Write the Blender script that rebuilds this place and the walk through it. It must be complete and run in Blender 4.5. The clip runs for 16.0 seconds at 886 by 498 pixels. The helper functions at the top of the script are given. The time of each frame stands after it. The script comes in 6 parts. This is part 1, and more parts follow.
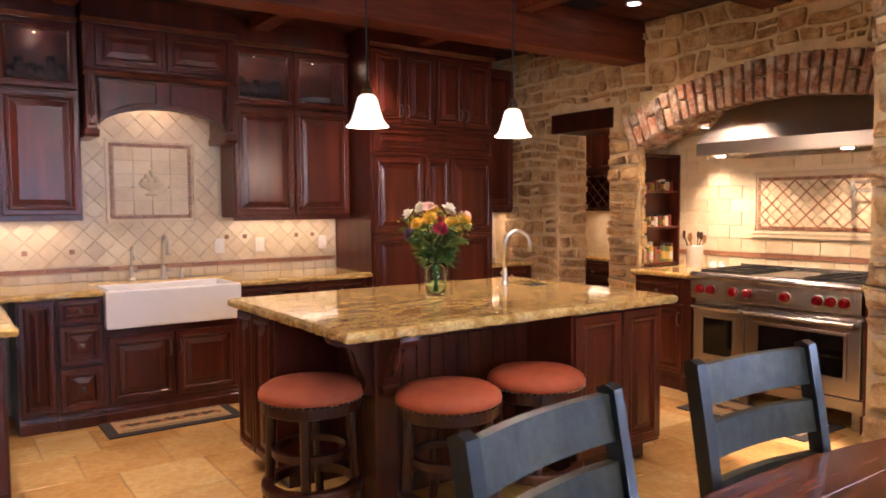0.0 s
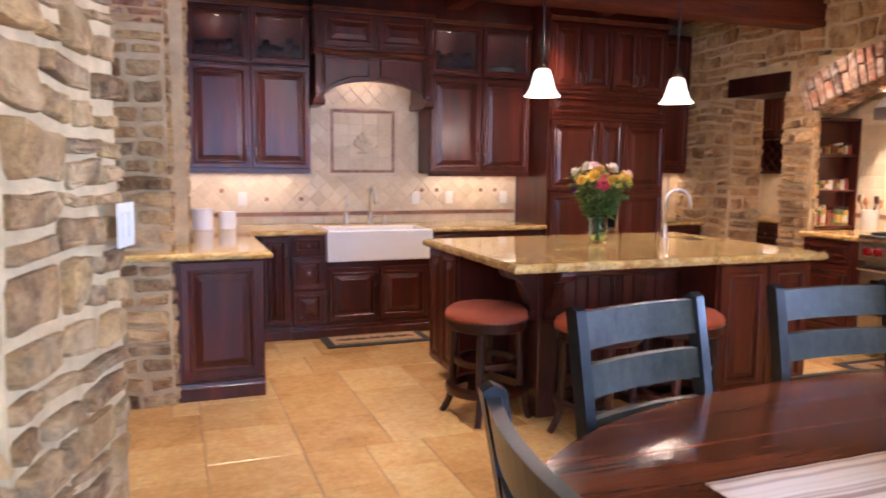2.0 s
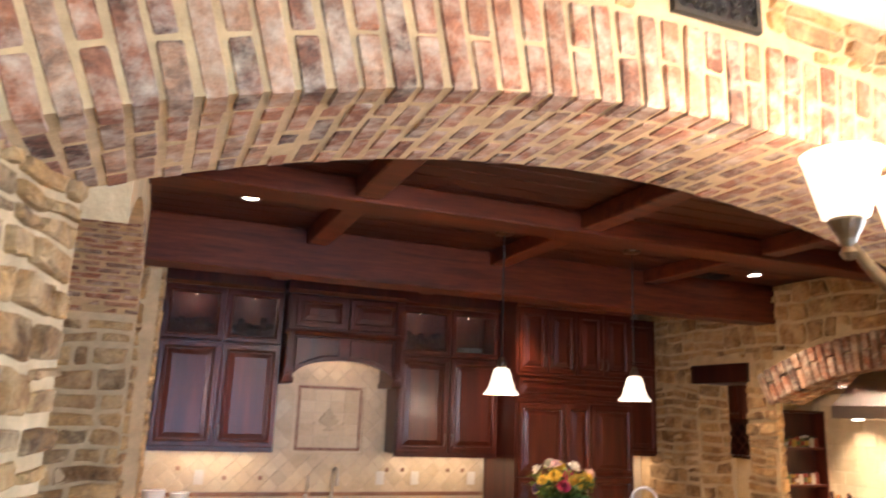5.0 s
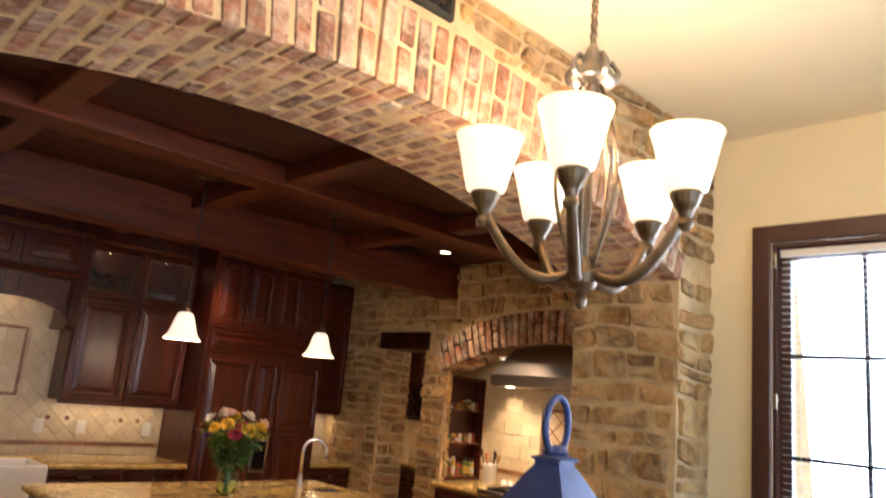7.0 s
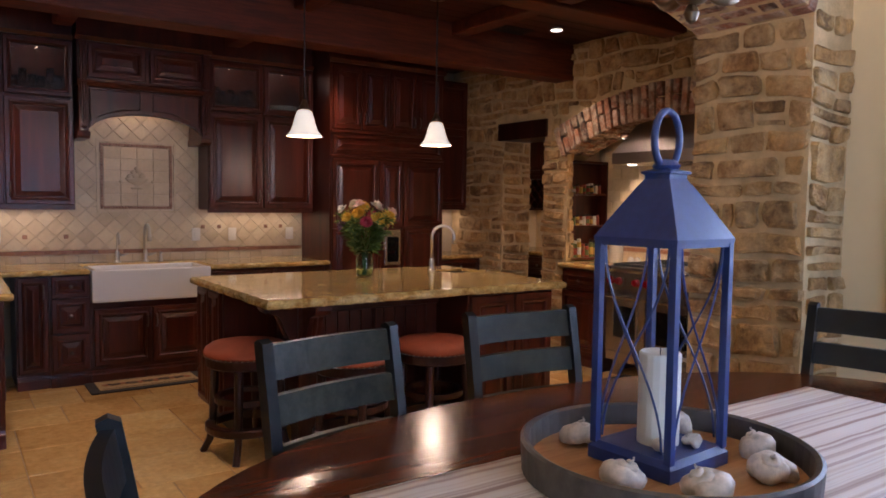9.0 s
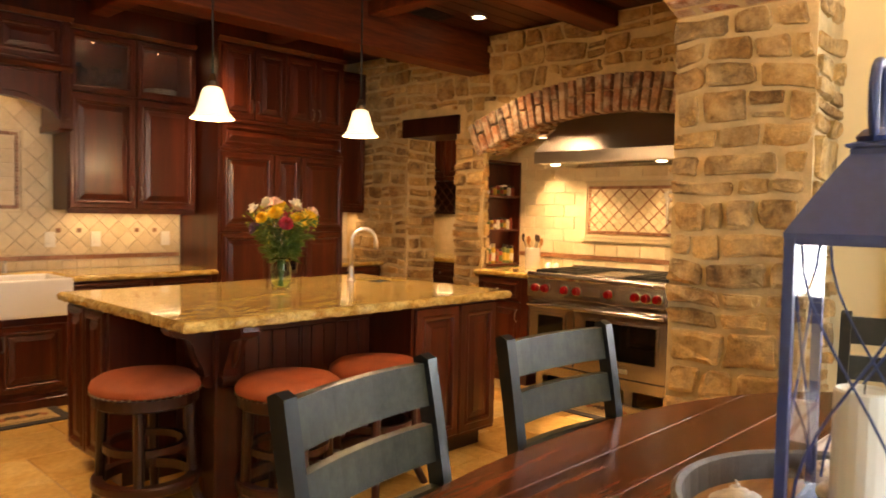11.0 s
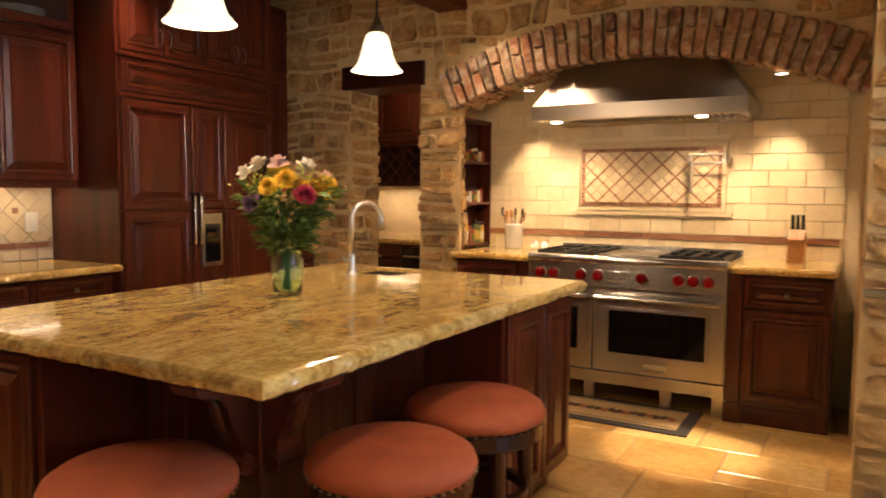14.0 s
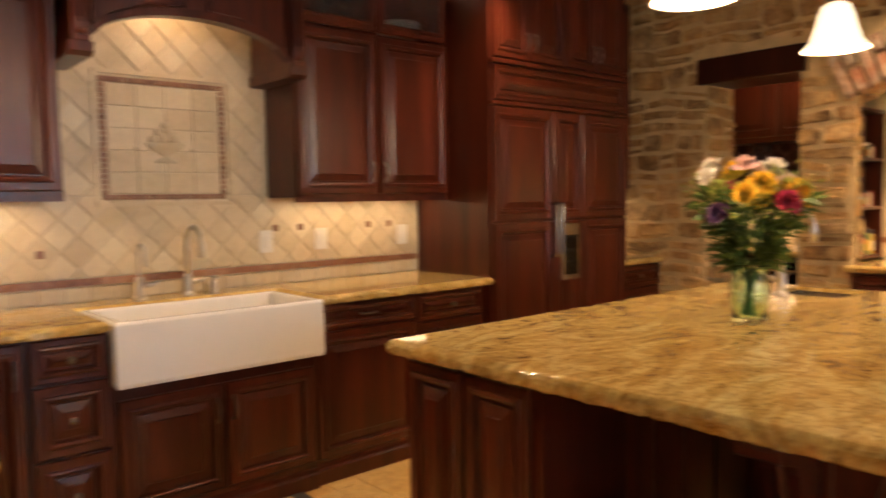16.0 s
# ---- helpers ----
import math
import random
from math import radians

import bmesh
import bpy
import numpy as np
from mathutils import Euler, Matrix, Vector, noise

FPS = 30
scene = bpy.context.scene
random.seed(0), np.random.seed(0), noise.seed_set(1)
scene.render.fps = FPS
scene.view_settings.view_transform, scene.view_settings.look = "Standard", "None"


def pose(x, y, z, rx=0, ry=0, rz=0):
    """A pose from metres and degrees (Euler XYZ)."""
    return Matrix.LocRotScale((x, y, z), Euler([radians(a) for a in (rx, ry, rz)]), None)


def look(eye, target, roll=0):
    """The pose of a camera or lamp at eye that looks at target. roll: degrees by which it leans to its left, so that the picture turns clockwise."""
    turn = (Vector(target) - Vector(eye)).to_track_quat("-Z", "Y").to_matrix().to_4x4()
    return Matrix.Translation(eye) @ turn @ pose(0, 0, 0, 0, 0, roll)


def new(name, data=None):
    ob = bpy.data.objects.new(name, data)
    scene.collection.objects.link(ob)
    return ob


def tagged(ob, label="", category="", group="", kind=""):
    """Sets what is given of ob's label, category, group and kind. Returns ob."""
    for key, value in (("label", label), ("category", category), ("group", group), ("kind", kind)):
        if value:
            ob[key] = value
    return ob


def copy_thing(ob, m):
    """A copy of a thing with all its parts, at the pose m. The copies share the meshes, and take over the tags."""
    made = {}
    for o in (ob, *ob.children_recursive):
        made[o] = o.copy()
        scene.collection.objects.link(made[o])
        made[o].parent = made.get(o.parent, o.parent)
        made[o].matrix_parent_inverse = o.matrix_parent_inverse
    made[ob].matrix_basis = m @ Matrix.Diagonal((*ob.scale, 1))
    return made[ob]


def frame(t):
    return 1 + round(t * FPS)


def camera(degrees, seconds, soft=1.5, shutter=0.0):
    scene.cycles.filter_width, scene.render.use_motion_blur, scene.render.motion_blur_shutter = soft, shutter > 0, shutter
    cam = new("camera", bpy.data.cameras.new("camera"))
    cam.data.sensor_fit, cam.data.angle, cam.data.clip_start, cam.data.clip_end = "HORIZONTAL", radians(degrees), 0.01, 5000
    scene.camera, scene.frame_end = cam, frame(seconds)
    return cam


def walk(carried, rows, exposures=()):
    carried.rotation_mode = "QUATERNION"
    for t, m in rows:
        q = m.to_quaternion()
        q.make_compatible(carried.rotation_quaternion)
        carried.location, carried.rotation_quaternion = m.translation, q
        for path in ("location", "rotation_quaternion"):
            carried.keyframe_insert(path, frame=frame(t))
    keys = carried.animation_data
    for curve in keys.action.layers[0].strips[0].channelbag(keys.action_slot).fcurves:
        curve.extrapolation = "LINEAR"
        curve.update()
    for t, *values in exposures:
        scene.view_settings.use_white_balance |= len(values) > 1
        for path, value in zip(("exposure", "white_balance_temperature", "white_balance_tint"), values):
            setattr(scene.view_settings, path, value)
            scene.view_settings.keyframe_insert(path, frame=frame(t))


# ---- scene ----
cam = camera(62.5, 16.0, 1.7, .5)
PATH = [
    (0, (-1.325, -2.573, 1.426), (-0.182, -0.936, 1.307), -0.4),
    (0.5, (-1.324, -2.818, 1.424), (-0.304, -1.101, 1.331), 0.1),
    (1, (-1.346, -2.982, 1.472), (-0.485, -1.18, 1.366), 1.4),
    (1.5, (-1.5, -3.06, 1.435), (-0.664, -1.25, 1.272), 1.4),
    (2, (-1.595, -3.242, 1.408), (-0.899, -1.38, 1.183), 0.5),
    (2.5, (-1.563, -3.333, 1.404), (-1.101, -1.397, 1.213), -0.7),
    (3, (-1.524, -3.34, 1.474), (-1.191, -1.37, 1.381), -0.6),
    (3.2, (-1.558, -3.298, 1.47), (-1.211, -1.329, 1.436), -0.3),
    (5.3, (-1.478, -3.368, 1.726), (-0.665, -1.605, 2.208), 2.7),
    (5.5, (-1.47, -3.373, 1.725), (-0.58, -1.654, 2.226), 3.2),
    (6, (-1.434, -3.423, 1.698), (-0.372, -1.811, 2.22), 4.7),
    (6.5, (-1.388, -3.442, 1.687), (-0.174, -1.933, 2.186), 5.7),
    (7, (-1.379, -3.499, 1.629), (-0.042, -2.066, 2.028), 5.2),
    (7.5, (-1.348, -3.51, 1.568), (0.034, -2.084, 1.802), 3.5),
    (8, (-1.329, -3.521, 1.517), (-0.009, -2.019, 1.558), 1.6),
    (8.5, (-1.321, -3.542, 1.458), (-0.142, -1.929, 1.37), 0.8),
    (8.7, (-1.322, -3.552, 1.443), (-0.207, -1.896, 1.322), 0.6),
    (10.8, (-1.358, -2.829, 1.392), (0.029, -1.393, 1.282), 1.5),
    (11, (-1.355, -2.722, 1.378), (0.083, -1.336, 1.278), 1.1),
    (11.5, (-1.345, -2.462, 1.373), (0.206, -1.203, 1.273), 0.4),
    (12, (-1.275, -2.153, 1.374), (0.338, -0.975, 1.263), 0.6),
    (12.5, (-1.218, -1.92, 1.355), (0.417, -0.774, 1.236), 1.1),
    (13, (-1.201, -1.614, 1.376), (0.508, -0.583, 1.242), 1.0),
    (13.5, (-1.168, -1.347, 1.334), (0.585, -0.394, 1.195), 0.4),
    (14, (-1.109, -1.063, 1.318), (0.622, -0.074, 1.16), 0.4),
    (14.5, (-1.036, -0.831, 1.319), (0.66, 0.216, 1.153), 0.4),
    (15, (-1.039, -0.571, 1.322), (0.621, 0.532, 1.155), -0.3),
    (15.5, (-1.187, -0.383, 1.369), (0.379, 0.849, 1.196), -0.9),
    (16, (-1.254, -0.292, 1.325), (0.051, 1.217, 1.189), -0.9),
]
EXPOSURES = [(0, .08, 5250, 24), (1, .08, 5100, 24), (2, .2, 4750, 24), (3, .25, 4500, 23), (4.2, .12, 4950, 20), (5.5, -.06, 5400, 15), (6.5, -.35, 5600, 13), (7, -.65, 5600, 13), (7.5, -1.05, 5450, 16),
             (8, -1.42, 5200, 21), (8.7, -1.30, 5050, 24), (9.7, -.75, 5900, 17), (10.8, -.05, 7500, 14), (12.5, 0, 6900, 11), (13.5, -.05, 5900, 10), (14.5, -.42, 5950, 12), (15.2, -.38, 6150, 13), (16, -.16, 6250, 13)]
walk(cam, [(t, look(e, g, r)) for t, e, g, r in PATH], EXPOSURES)
# ---- world, light ----
world = bpy.data.worlds.new("world")
scene.world = world
world.use_nodes = True
wn = world.node_tree
sky = wn.nodes.new("ShaderNodeTexSky")
sky.sky_type = 'NISHITA'
sky.sun_disc = False
sky.sun_elevation, sky.sun_rotation = radians(35), radians(200)
wn.nodes["Background"].inputs[1].default_value = 0.15
wn.links.new(sky.outputs[0], wn.nodes["Background"].inputs[0])
sun_data = bpy.data.lights.new("sun", 'SUN')
sun_data.energy, sun_data.angle, sun_data.color = 1.0, radians(10), (1, .95, .88)
sun = new("sun", sun_data)
sun.matrix_world = look((0, 0, 10), (2, 8, 3))

WARM = (1.0, .68, .39)


def lamp(kind, name, m, watts, colour=WARM, size=.1, size_y=None, spot=None, blend=.6):
    d = bpy.data.lights.new(name, kind)
    d.energy, d.color = watts, colour
    if kind == 'AREA':
        d.size = size
        if size_y:
            d.shape, d.size_y = 'RECTANGLE', size_y
    else:
        d.shadow_soft_size = size
    if spot:
        d.spot_size, d.spot_blend = radians(spot), blend
    o = new(name, d)
    o.matrix_world = m
    return o


def down(x, y, z):
    return look((x, y, z), (x, y + .0001, 0))


# ---- materials ----
def material(name):
    m = bpy.data.materials.new(name)
    m.use_nodes = True
    return m, m.node_tree, m.node_tree.nodes["Principled BSDF"]


def node(nt, kind, **inputs):
    n = nt.nodes.new(kind)
    for k, v in inputs.items():
        key = k.replace("_", " ")
        s = n.inputs[key]
        if isinstance(v, bpy.types.NodeSocket):
            nt.links.new(v, s)
        else:
            s.default_value = v
    return n


def ramp(nt, fac, stops):
    r = nt.nodes.new("ShaderNodeValToRGB")
    e = r.color_ramp.elements
    while len(e) < len(stops):
        e.new(.5)
    for i, (p, c) in enumerate(stops):
        e[i].position = p
        e[i].color = (*c, 1) if len(c) == 3 else c
    nt.links.new(fac, r.inputs[0])
    return r.outputs[0]


def mixed(nt, fac, a, b, how='MIX'):
    n = nt.nodes.new("ShaderNodeMix")
    n.data_type, n.blend_type = 'RGBA', how
    for s, v in ((n.inputs[0], fac), (n.inputs[6], a), (n.inputs[7], b)):
        if isinstance(v, bpy.types.NodeSocket):
            nt.links.new(v, s)
        else:
            s.default_value = v if not isinstance(v, tuple) else (*v, 1)
    return n.outputs[2]


def coords(nt, world_space=False, scale=(1, 1, 1)):
    if world_space:
        src = nt.nodes.new("ShaderNodeNewGeometry").outputs["Position"]
    else:
        src = nt.nodes.new("ShaderNodeTexCoord").outputs["Object"]
    mp = nt.nodes.new("ShaderNodeMapping")
    mp.inputs["Scale"].default_value = scale
    nt.links.new(src, mp.inputs[0])
    return mp.outputs[0]


def bump(nt, bsdf, height, strength=.3, distance=.01):
    b = node(nt, "ShaderNodeBump", Strength=strength, Distance=distance, Height=height)
    nt.links.new(b.outputs[0], bsdf.inputs["Normal"])


def rand(nt):
    return nt.nodes.new("ShaderNodeObjectInfo").outputs["Random"]


def wood(name, dark, mid, light, rough=.3, grain=(14, 14, .9), coat=.3, streak=.35, spec=.28):
    m, nt, b = material(name)
    c = coords(nt, False, grain)
    off = node(nt, "ShaderNodeVectorMath")
    off.operation = 'ADD'
    nt.links.new(c, off.inputs[0])
    sc = node(nt, "ShaderNodeMath", Value=0.0)
    sc.operation = 'MULTIPLY'
    nt.links.new(rand(nt), sc.inputs[0])
    sc.inputs[1].default_value = 40
    nt.links.new(sc.outputs[0], off.inputs[1])
    n1 = node(nt, "ShaderNodeTexNoise", Vector=off.outputs[0], Scale=1.0, Detail=6.0, Roughness=.62, Distortion=.6)
    n2 = node(nt, "ShaderNodeTexNoise", Vector=off.outputs[0], Scale=5.0, Detail=4.0, Roughness=.7)
    n3 = node(nt, "ShaderNodeTexNoise", Vector=coords(nt, True, (1, 1, .6)), Scale=1.3, Detail=2.0)
    col = ramp(nt, n1.outputs[0], [(.3, dark), (.5, mid), (.72, light)])
    col = mixed(nt, streak, col, ramp(nt, n2.outputs[0], [(.35, dark), (.7, light)]))
    col = mixed(nt, .5, col, ramp(nt, n3.outputs[0], [(.3, (.62, .6, .6)), (.7, (1, 1, 1))]), 'MULTIPLY')
    nt.links.new(col, b.inputs["Base Color"])
    b.inputs["Roughness"].default_value = rough
    b.inputs["Specular IOR Level"].default_value = spec
    b.inputs["Coat Weight"].default_value = coat
    b.inputs["Coat Roughness"].default_value = .18
    bump(nt, b, n2.outputs[0], .08, .004)
    return m


M_CHERRY = wood("cherry_wood", (.034, .0056, .0026), (.073, .0125, .0048), (.125, .0245, .0080), .30, (9, 9, .8), .14, .16, .4)
M_BEAM = wood("beam_wood", (.034, .0072, .0026), (.115, .0225, .0062), (.21, .047, .012), .5, (1.2, 14, 14), .03)
M_PLANK = wood("ceiling_wood", (.022, .0048, .002), (.062, .0125, .0042), (.11, .025, .008), .5, (1.2, 14, 14), .05)
M_DARKWOOD = wood("dark_stained_wood", (.014, .0032, .0016), (.034, .0072, .0032), (.062, .0135, .0055), .32, (9, 9, .8), .15, .2, .4)
M_TABLE = wood("table_wood", (.026, .007, .003), (.095, .025, .008), (.18, .052, .016), .20, (1.0, 12, 12), .02, .35, .2)
M_CHAIR = wood("painted_chair_wood", (.011, .0100, .0055), (.027, .0255, .0140), (.056, .053, .031), .42, (6, 6, 6), .02, .35, .2)
M_CHAIRLEG = wood("black_chair_wood", (.006, .006, .006), (.012, .013, .014), (.022, .023, .025), .35, (3, 3, 3), .2)
M_TRAY = wood("tray_wood", (.26, .11, .035), (.43, .20, .065), (.55, .29, .105), .5, (2, 14, 14), 0)


def plain(name, colour, rough=.5, metal=0.0, var=.12, scale=8.0, strength=.05, coat=0.0, spec=.5):
    m, nt, b = material(name)
    n = node(nt, "ShaderNodeTexNoise", Vector=coords(nt, True), Scale=scale, Detail=5.0, Roughness=.6)
    n2 = node(nt, "ShaderNodeTexNoise", Vector=coords(nt, True), Scale=scale * 9, Detail=3.0)
    col = mixed(nt, 1.0, colour, ramp(nt, n.outputs[0], [(.3, (1 - var,) * 3), (.7, (1, 1, 1))]), 'MULTIPLY')
    nt.links.new(col, b.inputs["Base Color"])
    r = node(nt, "ShaderNodeMapRange", Value=n2.outputs[0])
    r.inputs["To Min"].default_value, r.inputs["To Max"].default_value = rough * .85, min(1, rough * 1.15)
    nt.links.new(r.outputs[0], b.inputs["Roughness"])
    b.inputs["Metallic"].default_value = metal
    b.inputs["Coat Weight"].default_value = coat
    b.inputs["Specular IOR Level"].default_value = spec
    if strength:
        bump(nt, b, n2.outputs[0], strength, .004)
    return m


def brushed(name, colour, rough, grain, relief=.008, pull_=.75):
    m, nt, b = material(name)
    n = node(nt, "ShaderNodeTexNoise", Vector=coords(nt, False, grain), Scale=1.0, Detail=4.0, Roughness=.7)
    nt.links.new(ramp(nt, n.outputs[0], [(.3, tuple(c * .92 for c in colour)), (.7, colour)]), b.inputs["Base Color"])
    r = node(nt, "ShaderNodeMapRange", Value=n.outputs[0])
    r.inputs["To Min"].default_value, r.inputs["To Max"].default_value = rough * .95, rough * 1.08
    nt.links.new(r.outputs[0], b.inputs["Roughness"])
    b.inputs["Metallic"].default_value = 1
    tan = nt.nodes.new("ShaderNodeTangent")
    tan.direction_type, tan.axis = 'RADIAL', 'Z'
    nt.links.new(tan.outputs[0], b.inputs["Tangent"])
    b.inputs["Anisotropic"].default_value, b.inputs["Anisotropic Rotation"].default_value = pull_, .25
    if relief:
        bump(nt, b, n.outputs[0], relief, .001)
    return m


M_HOOD = brushed("hood_stainless_steel", (.37, .33, .285), .33, (3, 240, 3), 0, .4)
M_STEEL = brushed("brushed_stainless_steel", (.50, .48, .45), .24, (3, 3, 240))
M_NICKEL = plain("brushed_nickel", (.66, .62, .56), .32, 1, .05, 30, 0)
M_BRONZE = plain("aged_bronze", (.24, .175, .11), .32, 1, .35, 25, .05)
M_PEWTER = plain("antique_pewter", (.30, .27, .24), .35, 1, .3, 40, .05)
M_IRON = plain("black_iron", (.018, .018, .018), .45, .3, .2, 40, .15)
M_BLACK = plain("black_glass", (.006, .006, .006), .06, 0, 0, 5, 0)
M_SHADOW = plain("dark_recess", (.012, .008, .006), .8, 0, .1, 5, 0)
M_RED = plain("red_knob_enamel", (.21, .004, .006), .22, 0, .08, 30, 0, .2)
M_CERAMIC = plain("white_glazed_ceramic", (.82, .80, .76), .10, 0, .04, 5, .01, .5)
M_PLASTER = plain("cream_painted_plaster", (.80, .68, .42), .75, 0, .06, 3, .12)
M_CEIL = plain("ceiling_paint", (.84, .74, .50), .8, 0, .05, 3, .08)
M_MORTAR = plain("sandy_mortar", (.71, .525, .27), .95, 0, .35, 9, 1.0)
M_BMORTAR = plain("brick_mortar", (.70, .61, .47), .95, 0, .3, 18, .6)
M_LEATHER = plain("terracotta_suede", (.42, .092, .029), .7, 0, .30, 9, .25)
M_NAIL = plain("brass_nailhead", (.42, .34, .25), .3, 1, .1, 60, 0)
M_WHITE = plain("white_plastic", (.75, .71, .62), .4, 0, .03, 5, 0)
# lantern blue deepened so the colour carries daylight reflected from the window
M_BLUEIRON = plain("daylit_slate_blue_paint", (.028, .050, .19), .42, 0, .25, 30, .1, .2)
M_WAX = plain("ivory_candle_wax", (.80, .76, .66), .45, 0, .05, 12, .03)
M_SHELL = plain("pale_seashell", (.74, .64, .54), .5, 0, .35, 60, .2)
M_ZINC = plain("grey_metal_band", (.13, .12, .11), .45, .6, .35, 25, .15)
M_FRAME = plain("window_frame_wood", (.060, .018, .010), .4, 0, .3, 20, .05, .2)


def ramped(name, stops, scale, rough, detail=8.0, var_random=0.0, strength=.3, dist=.006, world_space=True, stretch=(1, 1, 1), coat=0.0, fine=None):
    m, nt, b = material(name)
    n = node(nt, "ShaderNodeTexNoise", Vector=coords(nt, world_space, stretch), Scale=scale, Detail=detail, Roughness=.65, Distortion=.3)
    n2 = node(nt, "ShaderNodeTexNoise", Vector=coords(nt, world_space, stretch), Scale=scale * 7, Detail=5.0, Roughness=.7)
    fac = n.outputs[0]
    if var_random:
        a = node(nt, "ShaderNodeMath")
        a.operation = 'MULTIPLY_ADD'
        nt.links.new(rand(nt), a.inputs[0])
        a.inputs[1].default_value = var_random
        nt.links.new(fac, a.inputs[2])
        s = node(nt, "ShaderNodeMath")
        s.operation = 'SUBTRACT'
        nt.links.new(a.outputs[0], s.inputs[0])
        s.inputs[1].default_value = var_random / 2
        fac = s.outputs[0]
    col = ramp(nt, fac, stops)
    if fine:
        col = mixed(nt, 1.0, col, ramp(nt, n2.outputs[0], [(.3, (1 - fine,) * 3), (.65, (1, 1, 1))]), 'MULTIPLY')
    nt.links.new(col, b.inputs["Base Color"])
    b.inputs["Roughness"].default_value = rough
    b.inputs["Coat Weight"].default_value = coat
    bump(nt, b, n2.outputs[0], strength, dist)
    return m


def rough_stone(name, stops, smear, smear_col, scale, bump_d):
    """Stone or brick: a colour of its own for each piece, mottled, with smears of mortar and a rugged face."""
    m, nt, b = material(name)
    c = coords(nt, True)
    n = node(nt, "ShaderNodeTexNoise", Vector=c, Scale=scale, Detail=9.0, Roughness=.68, Distortion=.5)
    fine = node(nt, "ShaderNodeTexNoise", Vector=c, Scale=scale * 6, Detail=6.0, Roughness=.75)
    sm = node(nt, "ShaderNodeTexNoise", Vector=c, Scale=scale * .8, Detail=6.0, Roughness=.7)
    a = node(nt, "ShaderNodeMath")
    a.operation = 'MULTIPLY_ADD'
    nt.links.new(rand(nt), a.inputs[0])
    a.inputs[1].default_value = .85
    k = node(nt, "ShaderNodeMath")
    k.operation = 'MULTIPLY_ADD'
    nt.links.new(n.outputs[0], k.inputs[0])
    k.inputs[1].default_value, k.inputs[2].default_value = .7, -.30
    nt.links.new(k.outputs[0], a.inputs[2])
    col = ramp(nt, a.outputs[0], stops)
    col = mixed(nt, 1.0, col, ramp(nt, n.outputs[0], [(.3, (.66, .62, .55)), (.62, (1.16, 1.14, 1.08))]), 'MULTIPLY')
    col = mixed(nt, 1.0, col, ramp(nt, fine.outputs[0], [(.3, (.66, .63, .58)), (.6, (1.12, 1.11, 1.07))]), 'MULTIPLY')
    f = ramp(nt, sm.outputs[0], [(.62 - smear, (0, 0, 0)), (.74 - smear * .4, (.75, .75, .75))])
    col = mixed(nt, f, col, smear_col)
    nt.links.new(col, b.inputs["Base Color"])
    b.inputs["Roughness"].default_value = .92
    h = mixed(nt, .35, n.outputs[0], fine.outputs[0])
    bump(nt, b, h, 1.0, bump_d)
    return m


M_STONE = rough_stone("fieldstone", [(.0, (.14, .078, .032)), (.2, (.35, .205, .080)), (.38, (.53, .330, .125)), (.52, (.25, .165, .085)), (.7, (.57, .365, .140)), (.85, (.34, .205, .085)), (1, (.60, .42, .19))], .17, (.69, .50, .245), 7.0, .034)
M_BRICK = rough_stone("old_brick", [(.0, (.085, .060, .050)), (.2, (.25, .115, .070)), (.42, (.40, .180, .100)), (.6, (.22, .150, .110)), (.8, (.46, .265, .160)), (1, (.36, .260, .180))], .17, (.66, .56, .42), 14.0, .012)
M_FLOOR = ramped("travertine_floor", [(.12, (.50, .265, .070)), (.4, (.66, .385, .115)), (.65, (.75, .485, .165)), (.95, (.80, .58, .26))], 3.5, .26, 8, .45, .14, .003, fine=.26)
M_GROUT = plain("floor_grout", (.40, .26, .13), .9, 0, .2, 30, .3)
M_TILE = ramped("cream_travertine_tile", [(.15, (.55, .43, .24)), (.5, (.69, .56, .345)), (.9, (.77, .665, .44))], 5.0, .42, 8, .4, .15, .003, fine=.10)
M_TGROUT = plain("tile_grout", (.62, .51, .33), .9, 0, .1, 30, .2)
M_LINER = ramped("brown_border_tile", [(.2, (.16, .065, .03)), (.5, (.28, .125, .06)), (.85, (.42, .23, .12))], 30.0, .4, 6, .4, .2, .003)


